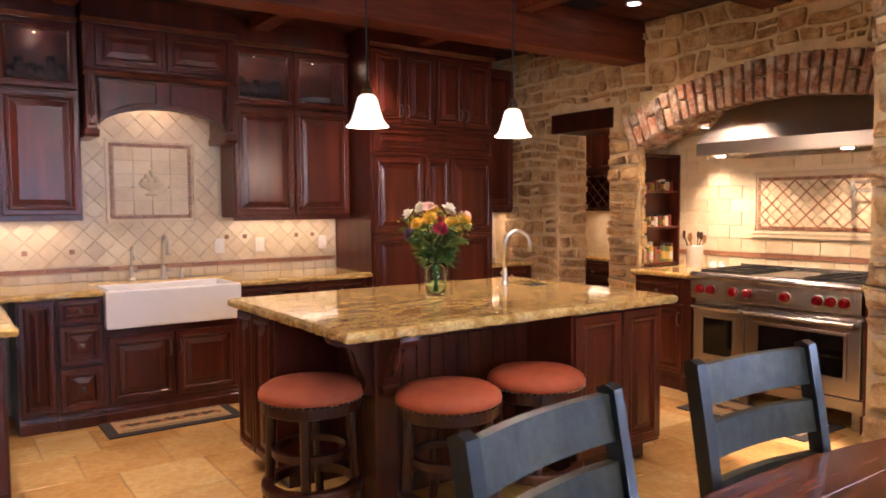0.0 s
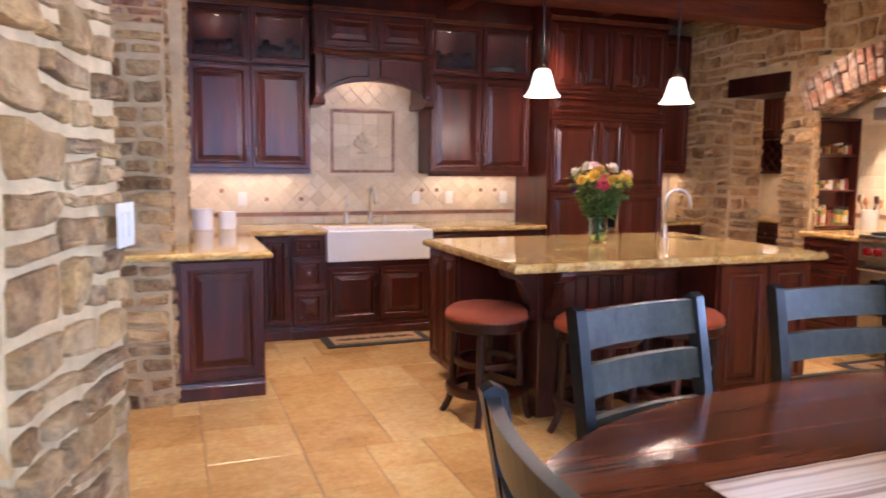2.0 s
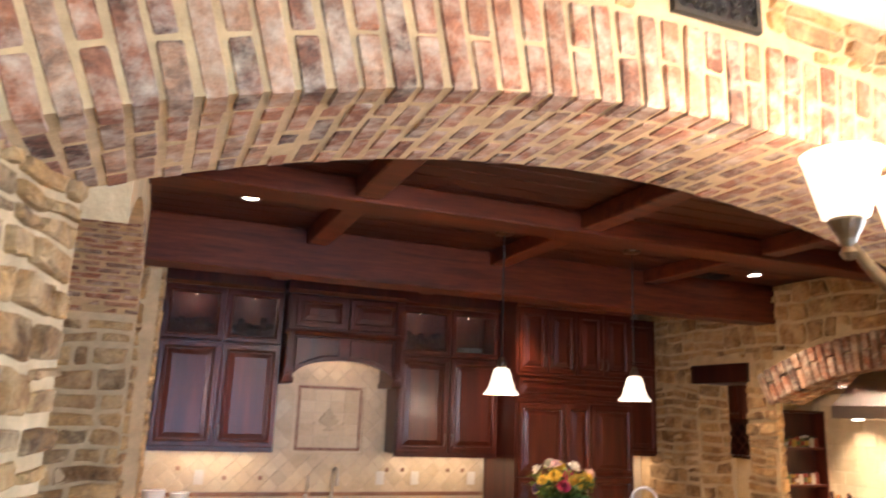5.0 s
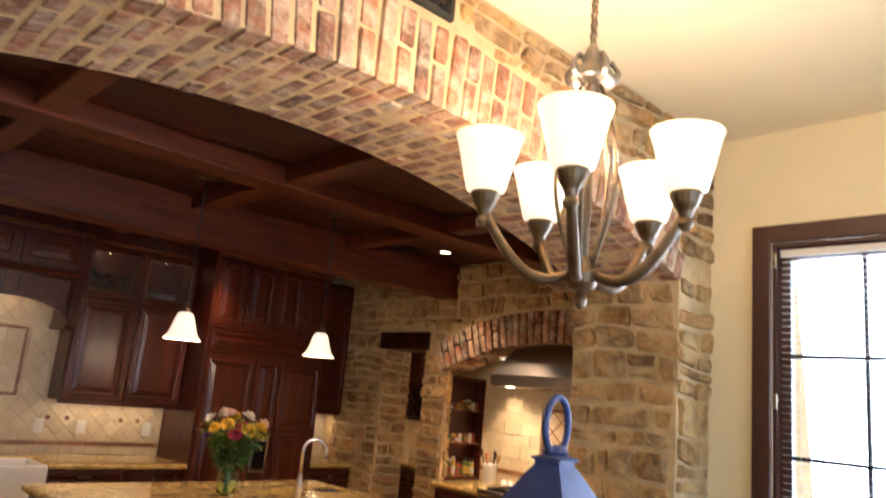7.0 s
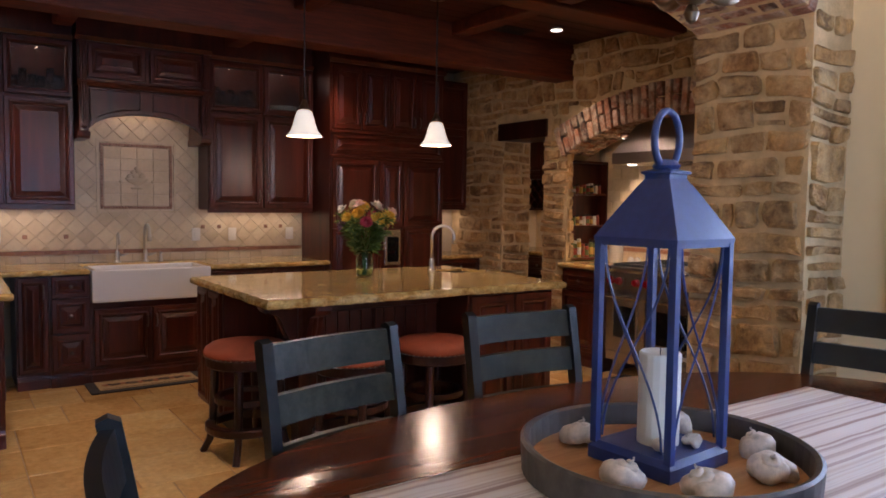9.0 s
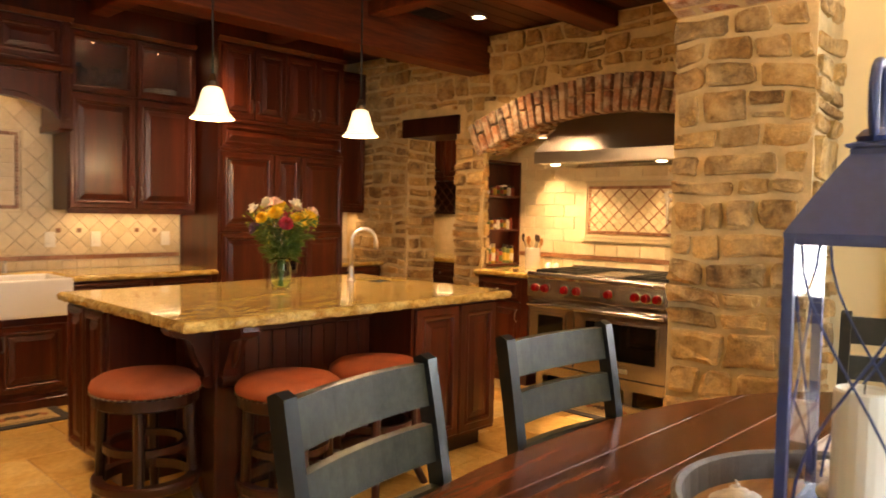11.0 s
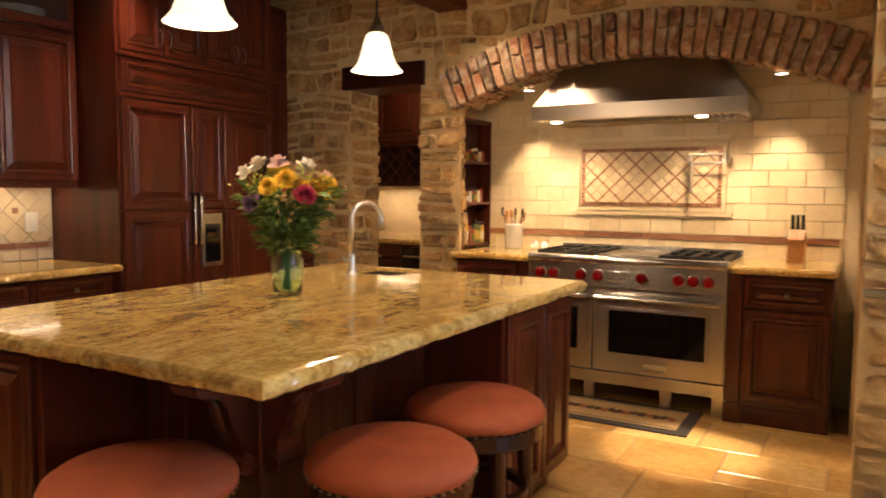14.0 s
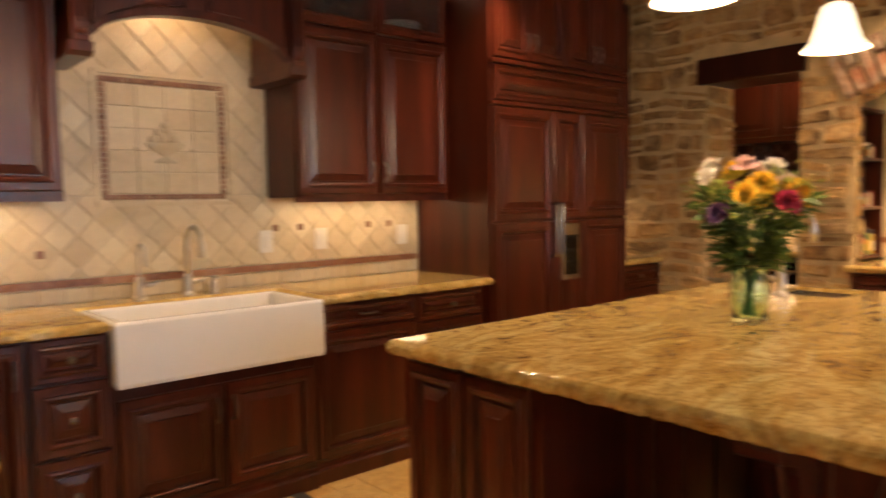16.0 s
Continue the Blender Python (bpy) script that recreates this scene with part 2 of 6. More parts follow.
def granite():
    m, nt, b = material("gold_granite")
    c = coords(nt, True)
    flow = node(nt, "ShaderNodeTexNoise", Vector=coords(nt, True, (1.3, 2.6, 2)), Scale=1.6, Detail=9.0, Roughness=.57, Distortion=1.0)
    patch = node(nt, "ShaderNodeTexNoise", Vector=coords(nt, True, (1, 1.6, 1.5)), Scale=7.0, Detail=8.0, Roughness=.7, Distortion=.8)
    speck = node(nt, "ShaderNodeTexNoise", Vector=c, Scale=48.0, Detail=6.0, Roughness=.8)
    fleck = node(nt, "ShaderNodeTexVoronoi", Vector=c, Scale=70.0)
    col = ramp(nt, flow.outputs[0], [(.25, (.22, .125, .035)), (.38, (.43, .27, .070)), (.47, (.60, .45, .165)), (.54, (.44, .285, .080)), (.63, (.62, .485, .195)), (.78, (.69, .58, .30))])
    col = mixed(nt, .85, col, ramp(nt, patch.outputs[0], [(.32, (.66, .55, .42)), (.46, (1, .97, .92)), (.68, (1.18, 1.18, 1.18))]), 'MULTIPLY')
    col = mixed(nt, .9, col, ramp(nt, speck.outputs[0], [(.34, (.48, .42, .36)), (.5, (1, .98, .94)), (.68, (1.25, 1.25, 1.22))]), 'MULTIPLY')
    dark = ramp(nt, node(nt, "ShaderNodeTexNoise", Vector=c, Scale=26.0, Detail=7.0, Roughness=.85).outputs[0], [(.63, (0, 0, 0)), (.72, (.85, .85, .85))])
    col = mixed(nt, dark, col, (.15, .10, .05))
    pale = ramp(nt, fleck.outputs["Distance"], [(.05, (1, 1, 1)), (.14, (0, 0, 0))])
    col = mixed(nt, pale, col, (.66, .56, .32))
    nt.links.new(col, b.inputs["Base Color"])
    b.inputs["Roughness"].default_value = .10
    b.inputs["Coat Weight"].default_value = .2
    b.inputs["Coat Roughness"].default_value = .03
    return m


M_GRANITE = granite()


def glass(name, colour=(1, 1, 1), rough=0.0, ior=1.45):
    m, nt, b = material(name)
    b.inputs["Base Color"].default_value = (*colour, 1)
    b.inputs["Transmission Weight"].default_value = 1
    b.inputs["Roughness"].default_value = rough
    b.inputs["IOR"].default_value = ior
    return m


M_GLASS = glass("clear_glass")
M_SEEDED = glass("rippled_cabinet_glass", (.85, .88, .86), .08)
M_WATER = glass("vase_glass", (.75, .93, .80), .02, 1.33)
M_PANE = glass("window_glass", (1, 1, 1), 0, 1.1)


def glow(name, colour, strength):
    m, nt, b = material(name)
    b.inputs["Base Color"].default_value = (*colour, 1)
    b.inputs["Emission Color"].default_value = (*colour, 1)
    b.inputs["Emission Strength"].default_value = strength
    b.inputs["Roughness"].default_value = .3
    return m


M_SHADE = glow("lit_frosted_glass", (1, .82, .54), 1.7)
M_BULB = glow("lit_bulb", (1, .82, .55), 14)
M_DAY = glow("bright_daylight", (.86, .93, 1), 7)


# ---- mesh helpers ----
def part(name, bm, mat, parent=None, label="", smooth=False, weld=False):
    me = bpy.data.meshes.new(name)
    if weld:
        bmesh.ops.remove_doubles(bm, verts=bm.verts, dist=.0002)
    bmesh.ops.recalc_face_normals(bm, faces=bm.faces)
    bm.to_mesh(me)
    bm.free()
    me.materials.append(mat)
    if smooth:
        for p in me.polygons:
            p.use_smooth = True
    o = new(name, me)
    if parent is not None:
        o.parent = parent
    if label:
        o["label"] = label
    return o


def thing(name, m, label, category, group="", kind=""):
    o = new(name)
    o.empty_display_size = .05
    o.matrix_world = m
    return tagged(o, label, category, group, kind)


def setting(o, label="", category=""):
    return tagged(o, label, category, kind="structure")


def bx(bm, x0, x1, y0, y1, z0, z1, bev=0.0):
    r = bmesh.ops.create_cube(bm, size=1)
    vs = r["verts"]
    for v in vs:
        v.co = Vector(((x0 + x1) / 2 + v.co.x * (x1 - x0), (y0 + y1) / 2 + v.co.y * (y1 - y0), (z0 + z1) / 2 + v.co.z * (z1 - z0)))
    if bev:
        es = list({e for v in vs for e in v.link_edges})
        bmesh.ops.bevel(bm, geom=es, offset=bev, segments=2, profile=.5, affect='EDGES')
    return bm


def box(*a):
    return bx(bmesh.new(), *a)


def lathe(bm, prof, seg=24, cx=0, cy=0, cz=0, sx=1, sy=1):
    rings = []
    for r, z in prof:
        if r < 1e-5:
            rings.append([bm.verts.new((cx, cy, cz + z))])
        else:
            rings.append([bm.verts.new((cx + sx * r * math.cos(2 * math.pi * i / seg), cy + sy * r * math.sin(2 * math.pi * i / seg), cz + z)) for i in range(seg)])
    for a, b in zip(rings, rings[1:]):
        for i in range(seg):
            j = (i + 1) % seg
            q = [a[i % len(a)], a[j % len(a)], b[j % len(b)], b[i % len(b)]]
            q = list(dict.fromkeys(q))
            if len(q) > 2:
                bm.faces.new(q)
    return bm


def tube(bm, pts, r, seg=10, closed=False):
    pts = [Vector(p) for p in pts]
    n = len(pts)
    rr = r if isinstance(r, (list, tuple)) else [r] * n
    rings = []
    up = None
    for i, p in enumerate(pts):
        a = pts[i - 1] if (i or closed) else p
        b = pts[(i + 1) % n] if (i < n - 1 or closed) else p
        d = (b - a).normalized()
        if up is None:
            up = d.orthogonal().normalized()
        else:
            up = (up - d * up.dot(d)).normalized()
        s = d.cross(up)
        rings.append([bm.verts.new(p + rr[i] * (math.cos(t) * up + math.sin(t) * s)) for t in (2 * math.pi * k / seg for k in range(seg))])
    for i in range(n if closed else n - 1):
        a, b = rings[i], rings[(i + 1) % n]
        for k in range(seg):
            bm.faces.new((a[k], a[(k + 1) % seg], b[(k + 1) % seg], b[k]))
    if not closed:
        bm.faces.new(rings[0])
        bm.faces.new(rings[-1])
    return bm


def prism(bm, outline, axis, a, b):
    """A closed outline of (u, v) drawn out from a to b along an axis."""
    def at(u, v, w):
        return {'x': (w, u, v), 'y': (u, w, v), 'z': (u, v, w)}[axis]
    lo = [bm.verts.new(at(u, v, a)) for u, v in outline]
    hi = [bm.verts.new(at(u, v, b)) for u, v in outline]
    n = len(lo)
    bm.faces.new(lo)
    bm.faces.new(hi)
    for i in range(n):
        bm.faces.new((lo[i], lo[(i + 1) % n], hi[(i + 1) % n], hi[i]))
    return bm


def loops(bm, rows, cap=True):
    """Quads between successive closed loops of points."""
    prev = None
    for row in rows:
        cur = [bm.verts.new(p) for p in row]
        if prev:
            n = len(cur)
            for i in range(n):
                bm.faces.new((prev[i], prev[(i + 1) % n], cur[(i + 1) % n], cur[i]))
        prev = cur
    if cap:
        bm.faces.new(prev)
    return bm


def panel(bm, x0, x1, z0, z1, y=0.0, t=.022, fw=.06, raised=True, cap=True):
    """A framed door with a raised panel; its back lies at y and it faces -y."""
    fw = min(fw, (x1 - x0) * .28, (z1 - z0) * .30)
    prof = [(0, 0), (0, -t + .006), (.006, -t), (fw - .026, -t), (fw - .022, -t - .006), (fw - .014, -t - .008), (fw - .006, -t - .004), (fw - .004, -t + .006), (fw, -t + .012)]
    if raised:
        w = min(.030, (x1 - x0 - 2 * fw) * .3, (z1 - z0 - 2 * fw) * .3)
        prof += [(fw + .007, -t + .012), (fw + .009, -t + .007), (fw + .009 + w, -t - .001), (fw + .012 + w, -t - .005), (fw + .016 + w, -t - .005)]
    return loops(bm, [[(x0 + i, y + d, z0 + i), (x1 - i, y + d, z0 + i), (x1 - i, y + d, z1 - i), (x0 + i, y + d, z1 - i)] for i, d in prof], cap)


def pull(bm, x, y, z, vertical=True, l=.10):
    """A bowed bar handle, facing -y."""
    pts = []
    for i in range(9):
        s = i / 8 * 2 - 1
        d = -.028 * (1 - s ** 4)
        pts.append((x, y + d, z + s * l / 2) if vertical else (x + s * l / 2, y + d, z))
    rr = [.007, .0045, .004, .0045, .006, .0045, .004, .0045, .007]
    return tube(bm, pts, rr, 8)


def knob(bm, x, y, z, r=.014):
    b0 = len(bm.verts)
    lathe(bm, [(.0, .0), (.006, .0), (.005, .012), (r, .018), (r, .026), (.0, .030)], 12)
    bm.verts.ensure_lookup_table()
    for v in bm.verts[b0:]:
        v.co = Vector((x + v.co.x, y - v.co.z, z + v.co.y))
    return bm

# ---- structure ----
CEIL, CEIL_D = 2.86, 3.12
ARCH_X, ARCH_R, ARCH_TOP = .10, 5.33, 2.63
ARCH_L, ARCH_RR = -1.90, 1.92
Y_D, Y_K = -1.70, -1.08          # dining and kitchen face of the arch wall
NI_C, NI_R, NI_TOP = .19, 2.92, 2.17   # niche arch over the range
NI_L, NI_RI = 1.36, -1.06
X_ST, X_NI = 3.36, 3.93


def arc_z(u, c, r, top):
    return top - r + math.sqrt(r * r - (u - c) ** 2)


setting(part("floor", box(-4.2, 5.6, -6.2, 3.4, -.12, -.006), M_GROUT), "tan travertine tile floor with narrow sandy joints", "floor")
setting(part("wall_sink", box(-2.4, 5.6, 3.2, 3.4, 0, 3.3), M_TGROUT), "kitchen wall tiled in cream travertine", "wall")


def arch_outline(u0, u1, top, a, b, c, r, peak, n=28):
    pts = [(u0, 0), (u0, top), (u1, top), (u1, 0), (b, 0)]
    pts += [(b + (a - b) * i / n, arc_z(b + (a - b) * i / n, c, r, peak)) for i in range(n + 1)]
    pts += [(a, 0)]
    return pts


wall_arch = setting(part("wall_arch", prism(bmesh.new(), arch_outline(-2.35, 3.8, 3.3, ARCH_L, ARCH_RR, ARCH_X, ARCH_R, ARCH_TOP), 'y', Y_D, Y_K), M_MORTAR),
                    "fieldstone wall with a wide brick arch between rooms", "wall")
pier_splay = setting(part("wall_pier", prism(bmesh.new(), [(-1.90, Y_D + .004), (-1.73, Y_K), (-1.90, Y_K)], 'z', 0, 2.40), M_MORTAR), "splayed fieldstone side of the archway", "wall")
bm = prism(bmesh.new(), arch_outline(-1.08, 1.68, 3.0, NI_RI, NI_L, NI_C, NI_R, NI_TOP), 'x', X_ST, X_ST + .06)
prism(bm, arch_outline(-1.08, 1.68, 3.0, NI_RI, NI_L + .16, NI_C, NI_R, NI_TOP), 'x', X_ST + .06, X_ST + .36)
bx(bm, X_ST, X_ST + .36, 2.30, 3.2, 0, 3.0)
bx(bm, X_ST, X_ST + .36, 1.68, 2.30, 2.235, 3.0)
wall_range = setting(part("wall_range", bm, M_MORTAR), "fieldstone wall with a brick-arched range niche", "wall")
bm = box(X_NI, X_NI + .15, -1.3, 1.7, 0, 3.0)
bx(bm, X_ST + .36, X_NI, -1.3, NI_RI - .02, 0, 3.0)
bx(bm, X_ST + .36, X_NI, NI_L + .16, 1.68, 0, 3.0)
bx(bm, X_ST + .36, X_NI, NI_RI - .02, NI_L + .16, 2.3, 3.0)
setting(part("wall_niche", bm, M_TGROUT), "cream tiled back of the range niche", "wall")
bm = box(-2.1, -1.60, 1.46, 1.75, .0, 3.0)
bx(bm, -2.1, -1.49, 1.75, 3.2, 0, 3.0)
bx(bm, -2.1, -1.60, 1.20, 1.46, 0, .875)
prism(bm, [(Y_K, 3.0), (1.46, 3.0)] + [(1.46 + (Y_K - 1.46) * i / 16, arc_z(1.46 + (Y_K - 1.46) * i / 16, .19, 2.6, 2.55)) for i in range(17)], 'x', -2.1, -1.60)
wall_side = setting(part("wall_side", bm, M_MORTAR), "fieldstone pier and side arch", "wall")
setting(part("wall_hall", box(-3.8, -3.6, -1.4, 3.4, 0, 3.0), M_PLASTER), "cream painted hall wall", "wall")
bm = box(-3.6, -2.1, 3.2, 3.4, 0, 3.0)
bx(bm, -3.6, -2.36, -1.68, -1.5, 0, 3.0)
setting(part("wall_hall_ends", bm, M_PLASTER), "cream painted hall wall", "wall")
# dining room
bm = box(2.25, 2.45, -1.93, Y_D, 0, 3.3)
bx(bm, 2.25, 2.45, -6.2, -3.65, 0, 3.3)
bx(bm, 2.25, 2.45, -3.65, -1.93, 2.58, 3.3)
bx(bm, 2.25, 2.45, -3.65, -1.93, 0, .93)
setting(part("wall_east", bm, M_PLASTER), "cream yellow painted dining wall", "wall")
setting(part("wall_west", box(-2.35, -2.12, -6.2, Y_D, 0, 3.3), M_PLASTER), "cream painted dining wall", "wall")
bm = box(-2.35, -1.9, -6.2, -6.0, 0, 3.3)
bx(bm, 1.7, 2.45, -6.2, -6.0, 0, 3.3)
bx(bm, -1.9, 1.7, -6.2, -6.0, 2.5, 3.3)
bx(bm, -1.9, 1.7, -6.2, -6.0, 0, .5)
setting(part("wall_south", bm, M_PLASTER), "cream painted dining wall with a wide window", "wall")
setting(part("ceiling_dining", box(-2.35, 2.45, -6.2, Y_D, CEIL_D, 3.3), M_CEIL), "cream painted ceiling", "ceiling")
bm = bmesh.new()
y = Y_K
while y < 3.2:
    y2 = min(y + .14, 3.2)
    bx(bm, -3.6, 3.36, y + .002, y2 - .002, CEIL, CEIL + .03, .003)
    y = y2
bx(bm, -3.8, 5.6, Y_K, 3.4, CEIL + .031, CEIL + .2)
setting(part("ceiling_kitchen", bm, M_PLANK), "stained wood plank ceiling", "ceiling")
# pantry behind the stone wall
bm = box(4.62, 4.8, 1.3, 3.4, 0, 3.0)
bx(bm, X_NI + .15, 4.62, 1.3, 1.5, 0, 3.0)
setting(part("wall_pantry", bm, M_TILE), "tiled pantry wall", "wall")


def beam(y0, y1, x0, x1, z0, z1, across=True):
    bm = box(x0, x1, y0, y1, z0, z1, .012)
    for v in bm.verts:
        v.co += Vector((0, 1, 1)) * .006 * noise.noise(v.co * 2.5) if across else Vector((1, 0, 1)) * .006 * noise.noise(v.co * 2.5)
    return tagged(part("ceiling_beam", bm, M_BEAM), "rough-sawn stained timber ceiling beam", "beam", "ceiling beams")


beam(.10, .32, -1.6, X_ST, 2.735, CEIL)
beam(1.31, 1.54, -1.6, X_ST, 2.545, CEIL)
for x in (-.56, .76, 2.08):
    for ya, yb in ((Y_K, .10), (.32, 1.31), (1.54, 2.84)):
        beam(ya, yb, x - .07, x + .07, 2.755, CEIL, False)


# recessed lights in the kitchen ceiling
def can_light(x, y, z, watts, r=.05, spot=95):
    t = thing("recessed_light", pose(x, y, z), "small lit recessed ceiling spotlight with a metal ring", "ceiling light", "recessed lights")
    part("ring", lathe(bmesh.new(), [(r, .0), (r + .012, -.004), (r + .012, .0)], 20), M_PEWTER, t, smooth=True)
    part("bulb", lathe(bmesh.new(), [(0, .0), (r * .9, .0), (r * .9, .002), (0, .002)], 20), M_BULB, t)
    lamp('SPOT', "downlight", down(x, y, z - .03), watts, WARM, .03, spot=spot)


# the four at y -.80 and 2.2 are added, lighting stools and sink side
for x, y, w in ((2.85, 1.0, 110), (-1.07, .75, 170), (2.66, -.32, 620), (.20, -.80, 90), (1.42, -.80, 100), (1.45, 2.2, 110), (-.9, 2.2, 110)):
    can_light(x, y, CEIL - .004, w, spot=(19 if x > 2 else 62) if y < 0 or x < -1 else 95)

# ---- sink wall cabinets ----
def base_cabinet(name, m, w, h, d, fronts, label, toe=.10, group="base cabinets"):
    """fronts: (x0, x1, z0, z1, handle) in the cabinet's own frame; it faces -y."""
    t = thing(name, m, label, "cabinet", group)
    bm = box(0, w, .0, d, toe, h)
    part("body", bm, M_CHERRY, t)
    bm = box(0, w, -.018, d, 0, toe - .03, .004)
    prism(bm, [(-.018, toe - .03), (-.010, toe - .022), (-.006, toe - .004), (0, toe), (.05, toe), (.05, toe - .03)], 'x', 0, w)
    part("plinth", bm, M_CHERRY, t)
    for x0, x1, z0, z1, hd in fronts:
        kind = "drawer_front" if hd in ("knob", "bar") else "door"
        p = part(kind, panel(bmesh.new(), x0, x1, z0, z1, 0.0), M_CHERRY, t)
        bm = bmesh.new()
        if hd == "knob":
            knob(bm, (x0 + x1) / 2, -.02, (z0 + z1) / 2)
        elif hd == "bar":
            pull(bm, (x0 + x1) / 2, -.018, (z0 + z1) / 2, False)
        elif hd == "L":
            pull(bm, x0 + .03, -.018, z1 - .11)
        elif hd == "R":
            pull(bm, x1 - .03, -.018, z1 - .11)
        else:
            bm.free()
            continue
        part("handle", bm, M_PEWTER, p, smooth=True)
    return t


YF = 2.62
H = .855
base_cabinet("base_cabinet", pose(-.93, YF, 0), .22, H, .55, [(.01, .21, .12, .84, "R")], "narrow cherry wood base cabinet with a fluted tall door")
base_cabinet("drawer_cabinet", pose(-.71, YF - .02, 0), .28, H, .57, [(.01, .27, .685, .845, "knob"), (.01, .27, .41, .675, "knob"), (.01, .27, .12, .40, "knob")], "cherry wood drawer cabinet with three raised square drawers")
base_cabinet("sink_cabinet", pose(-.43, YF - .02, 0), .89, .632, .57, [(.02, .44, .13, .575, "R"), (.45, .87, .13, .575, "L")], "cherry wood sink cabinet with two raised panel doors")
base_cabinet("dishwasher_cabinet", pose(.46, YF, 0), .60, H, .55, [(.01, .59, .725, .845, "bar"), (.01, .59, .12, .715, "")], "cherry wood panelled dishwasher front under the counter")
base_cabinet("base_cabinet", pose(1.06, YF, 0), .48, H, .55, [(.01, .47, .70, .845, "knob"), (.01, .47, .12, .69, "L")], "cherry wood base cabinet with drawer and door")


def slab(name, outline, z, th, label, hole=None):
    """Granite top with a rounded rough edge."""
    bm = bmesh.new()
    n = len(outline)
    area = sum(outline[i][0] * outline[(i + 1) % n][1] - outline[(i + 1) % n][0] * outline[i][1] for i in range(n))
    if area < 0:
        outline = outline[::-1]

    def inset(k):
        out = []
        for i in range(n):
            p, a, b = Vector(outline[i]), Vector(outline[i - 1]), Vector(outline[(i + 1) % n])
            d1, d2 = (p - a).normalized(), (b - p).normalized()
            n1, n2 = Vector((-d1.y, d1.x)), Vector((-d2.y, d2.x))
            out.append(p + (n1 + n2) * k / (1 + n1.dot(n2)))
        return out
    steps = [max(1, round((Vector(outline[(i + 1) % n]) - Vector(outline[i])).length / .018)) for i in range(n)]
    rows = []
    for k, dz, rough in ((.03, -th, 0), (.012, -th, .004), (.003, -th + .006, .006), (.0, -th * .62, .008), (.0, -th * .36, .008), (.005, -.009, .006), (.013, -.002, .003), (.022, 0, 0)):
        ring_, q = [], inset(k)
        for i in range(n):
            a, b = q[i], q[(i + 1) % n]
            d = (b - a).normalized()
            for j in range(steps[i]):
                p = a.lerp(b, j / steps[i])
                w = Vector((p.x, p.y, z + dz))
                e = rough * (noise.noise(w * 31) + .7 * noise.noise(w * 83)) if j else 0
                ring_.append((p.x - d.y * e, p.y + d.x * e, w.z + (.5 * e if dz < -.003 else 0)))
        rows.append(ring_)
    bm2 = loops(bm, rows, hole is None)
    if hole:
        bm2.verts.ensure_lookup_table()
        top = list(bm2.verts)[-sum(steps):]
        x0, x1, y0, y1 = hole
        a = [bm2.verts.new((x, y, z)) for x, y in ((x0, y0), (x1, y0), (x1, y1), (x0, y1))]
        b = [bm2.verts.new((x, y, z - th)) for x, y in ((x0, y0), (x1, y0), (x1, y1), (x0, y1))]
        at = 0
        for i in range(4):
            j = (i + 1) % 4
            side_ = [top[(at + k) % len(top)] for k in range(steps[i] + 1)]
            bm2.faces.new(side_ + [a[j], a[i]])
            bm2.faces.new((a[i], a[j], b[j], b[i]))
            at += steps[i]
    return tagged(part(name, bm2, M_GRANITE), label, "countertop")


ZS = .895
slab("countertop", [(-1.62, 1.15), (-1.03, 1.15), (-1.03, 2.53), (-.44, 2.53), (-.44, 2.98), (.475, 2.98), (.475, 2.53), (1.55, 2.53), (1.55, 3.19), (-1.48, 3.19), (-1.48, 1.74), (-1.59, 1.74), (-1.59, 1.45), (-2.05, 1.45), (-2.05, 1.15)], ZS, .04,
     "polished gold granite countertop around the sink and peninsula")
# farmhouse sink
t = thing("farmhouse_sink", pose(0, 0, 0), "white fireclay apron-front farmhouse sink", "sink")
bm = bmesh.new()


def rect(x0, x1, y0, y1, z, r=.0):
    return [(x0, y0, z), (x1, y0, z), (x1, y1, z), (x0, y1, z)]


loops(bm, [rect(-.425, .46, 2.52, 2.975, .635), rect(-.43, .465, 2.515, 2.975, .65), rect(-.43, .465, 2.515, 2.975, .875), rect(-.424, .459, 2.521, 2.972, .887),
           rect(-.40, .435, 2.545, 2.95, .887), rect(-.393, .428, 2.552, 2.943, .88), rect(-.38, .415, 2.565, 2.93, .68)])
o2 = part("basin", bm, M_CERAMIC, t)
bv = o2.modifiers.new("round", 'BEVEL')
bv.width, bv.segments = .008, 3
part("drain", lathe(bmesh.new(), [(0, .0), (.04, .0), (.045, .003), (0, .003)], 20, .02, 2.75, .681), M_NICKEL, t)


# peninsula
t = base_cabinet("peninsula_cabinet", pose(-1.58, 1.24, 0), .50, H, .40, [], "cherry wood peninsula end with a large raised panel", toe=.11)
part("end_panel", panel(bmesh.new(), .02, .49, .13, .84, 0, .02, .075), M_CHERRY, t)
t = base_cabinet("peninsula_cabinet", pose(-1.08, 1.66, 0, 0, 0, 90), .93, H, .40, [(.02, .46, .12, .84, "R"), (.47, .91, .12, .84, "L")], "cherry wood peninsula cabinet with two doors facing the aisle")


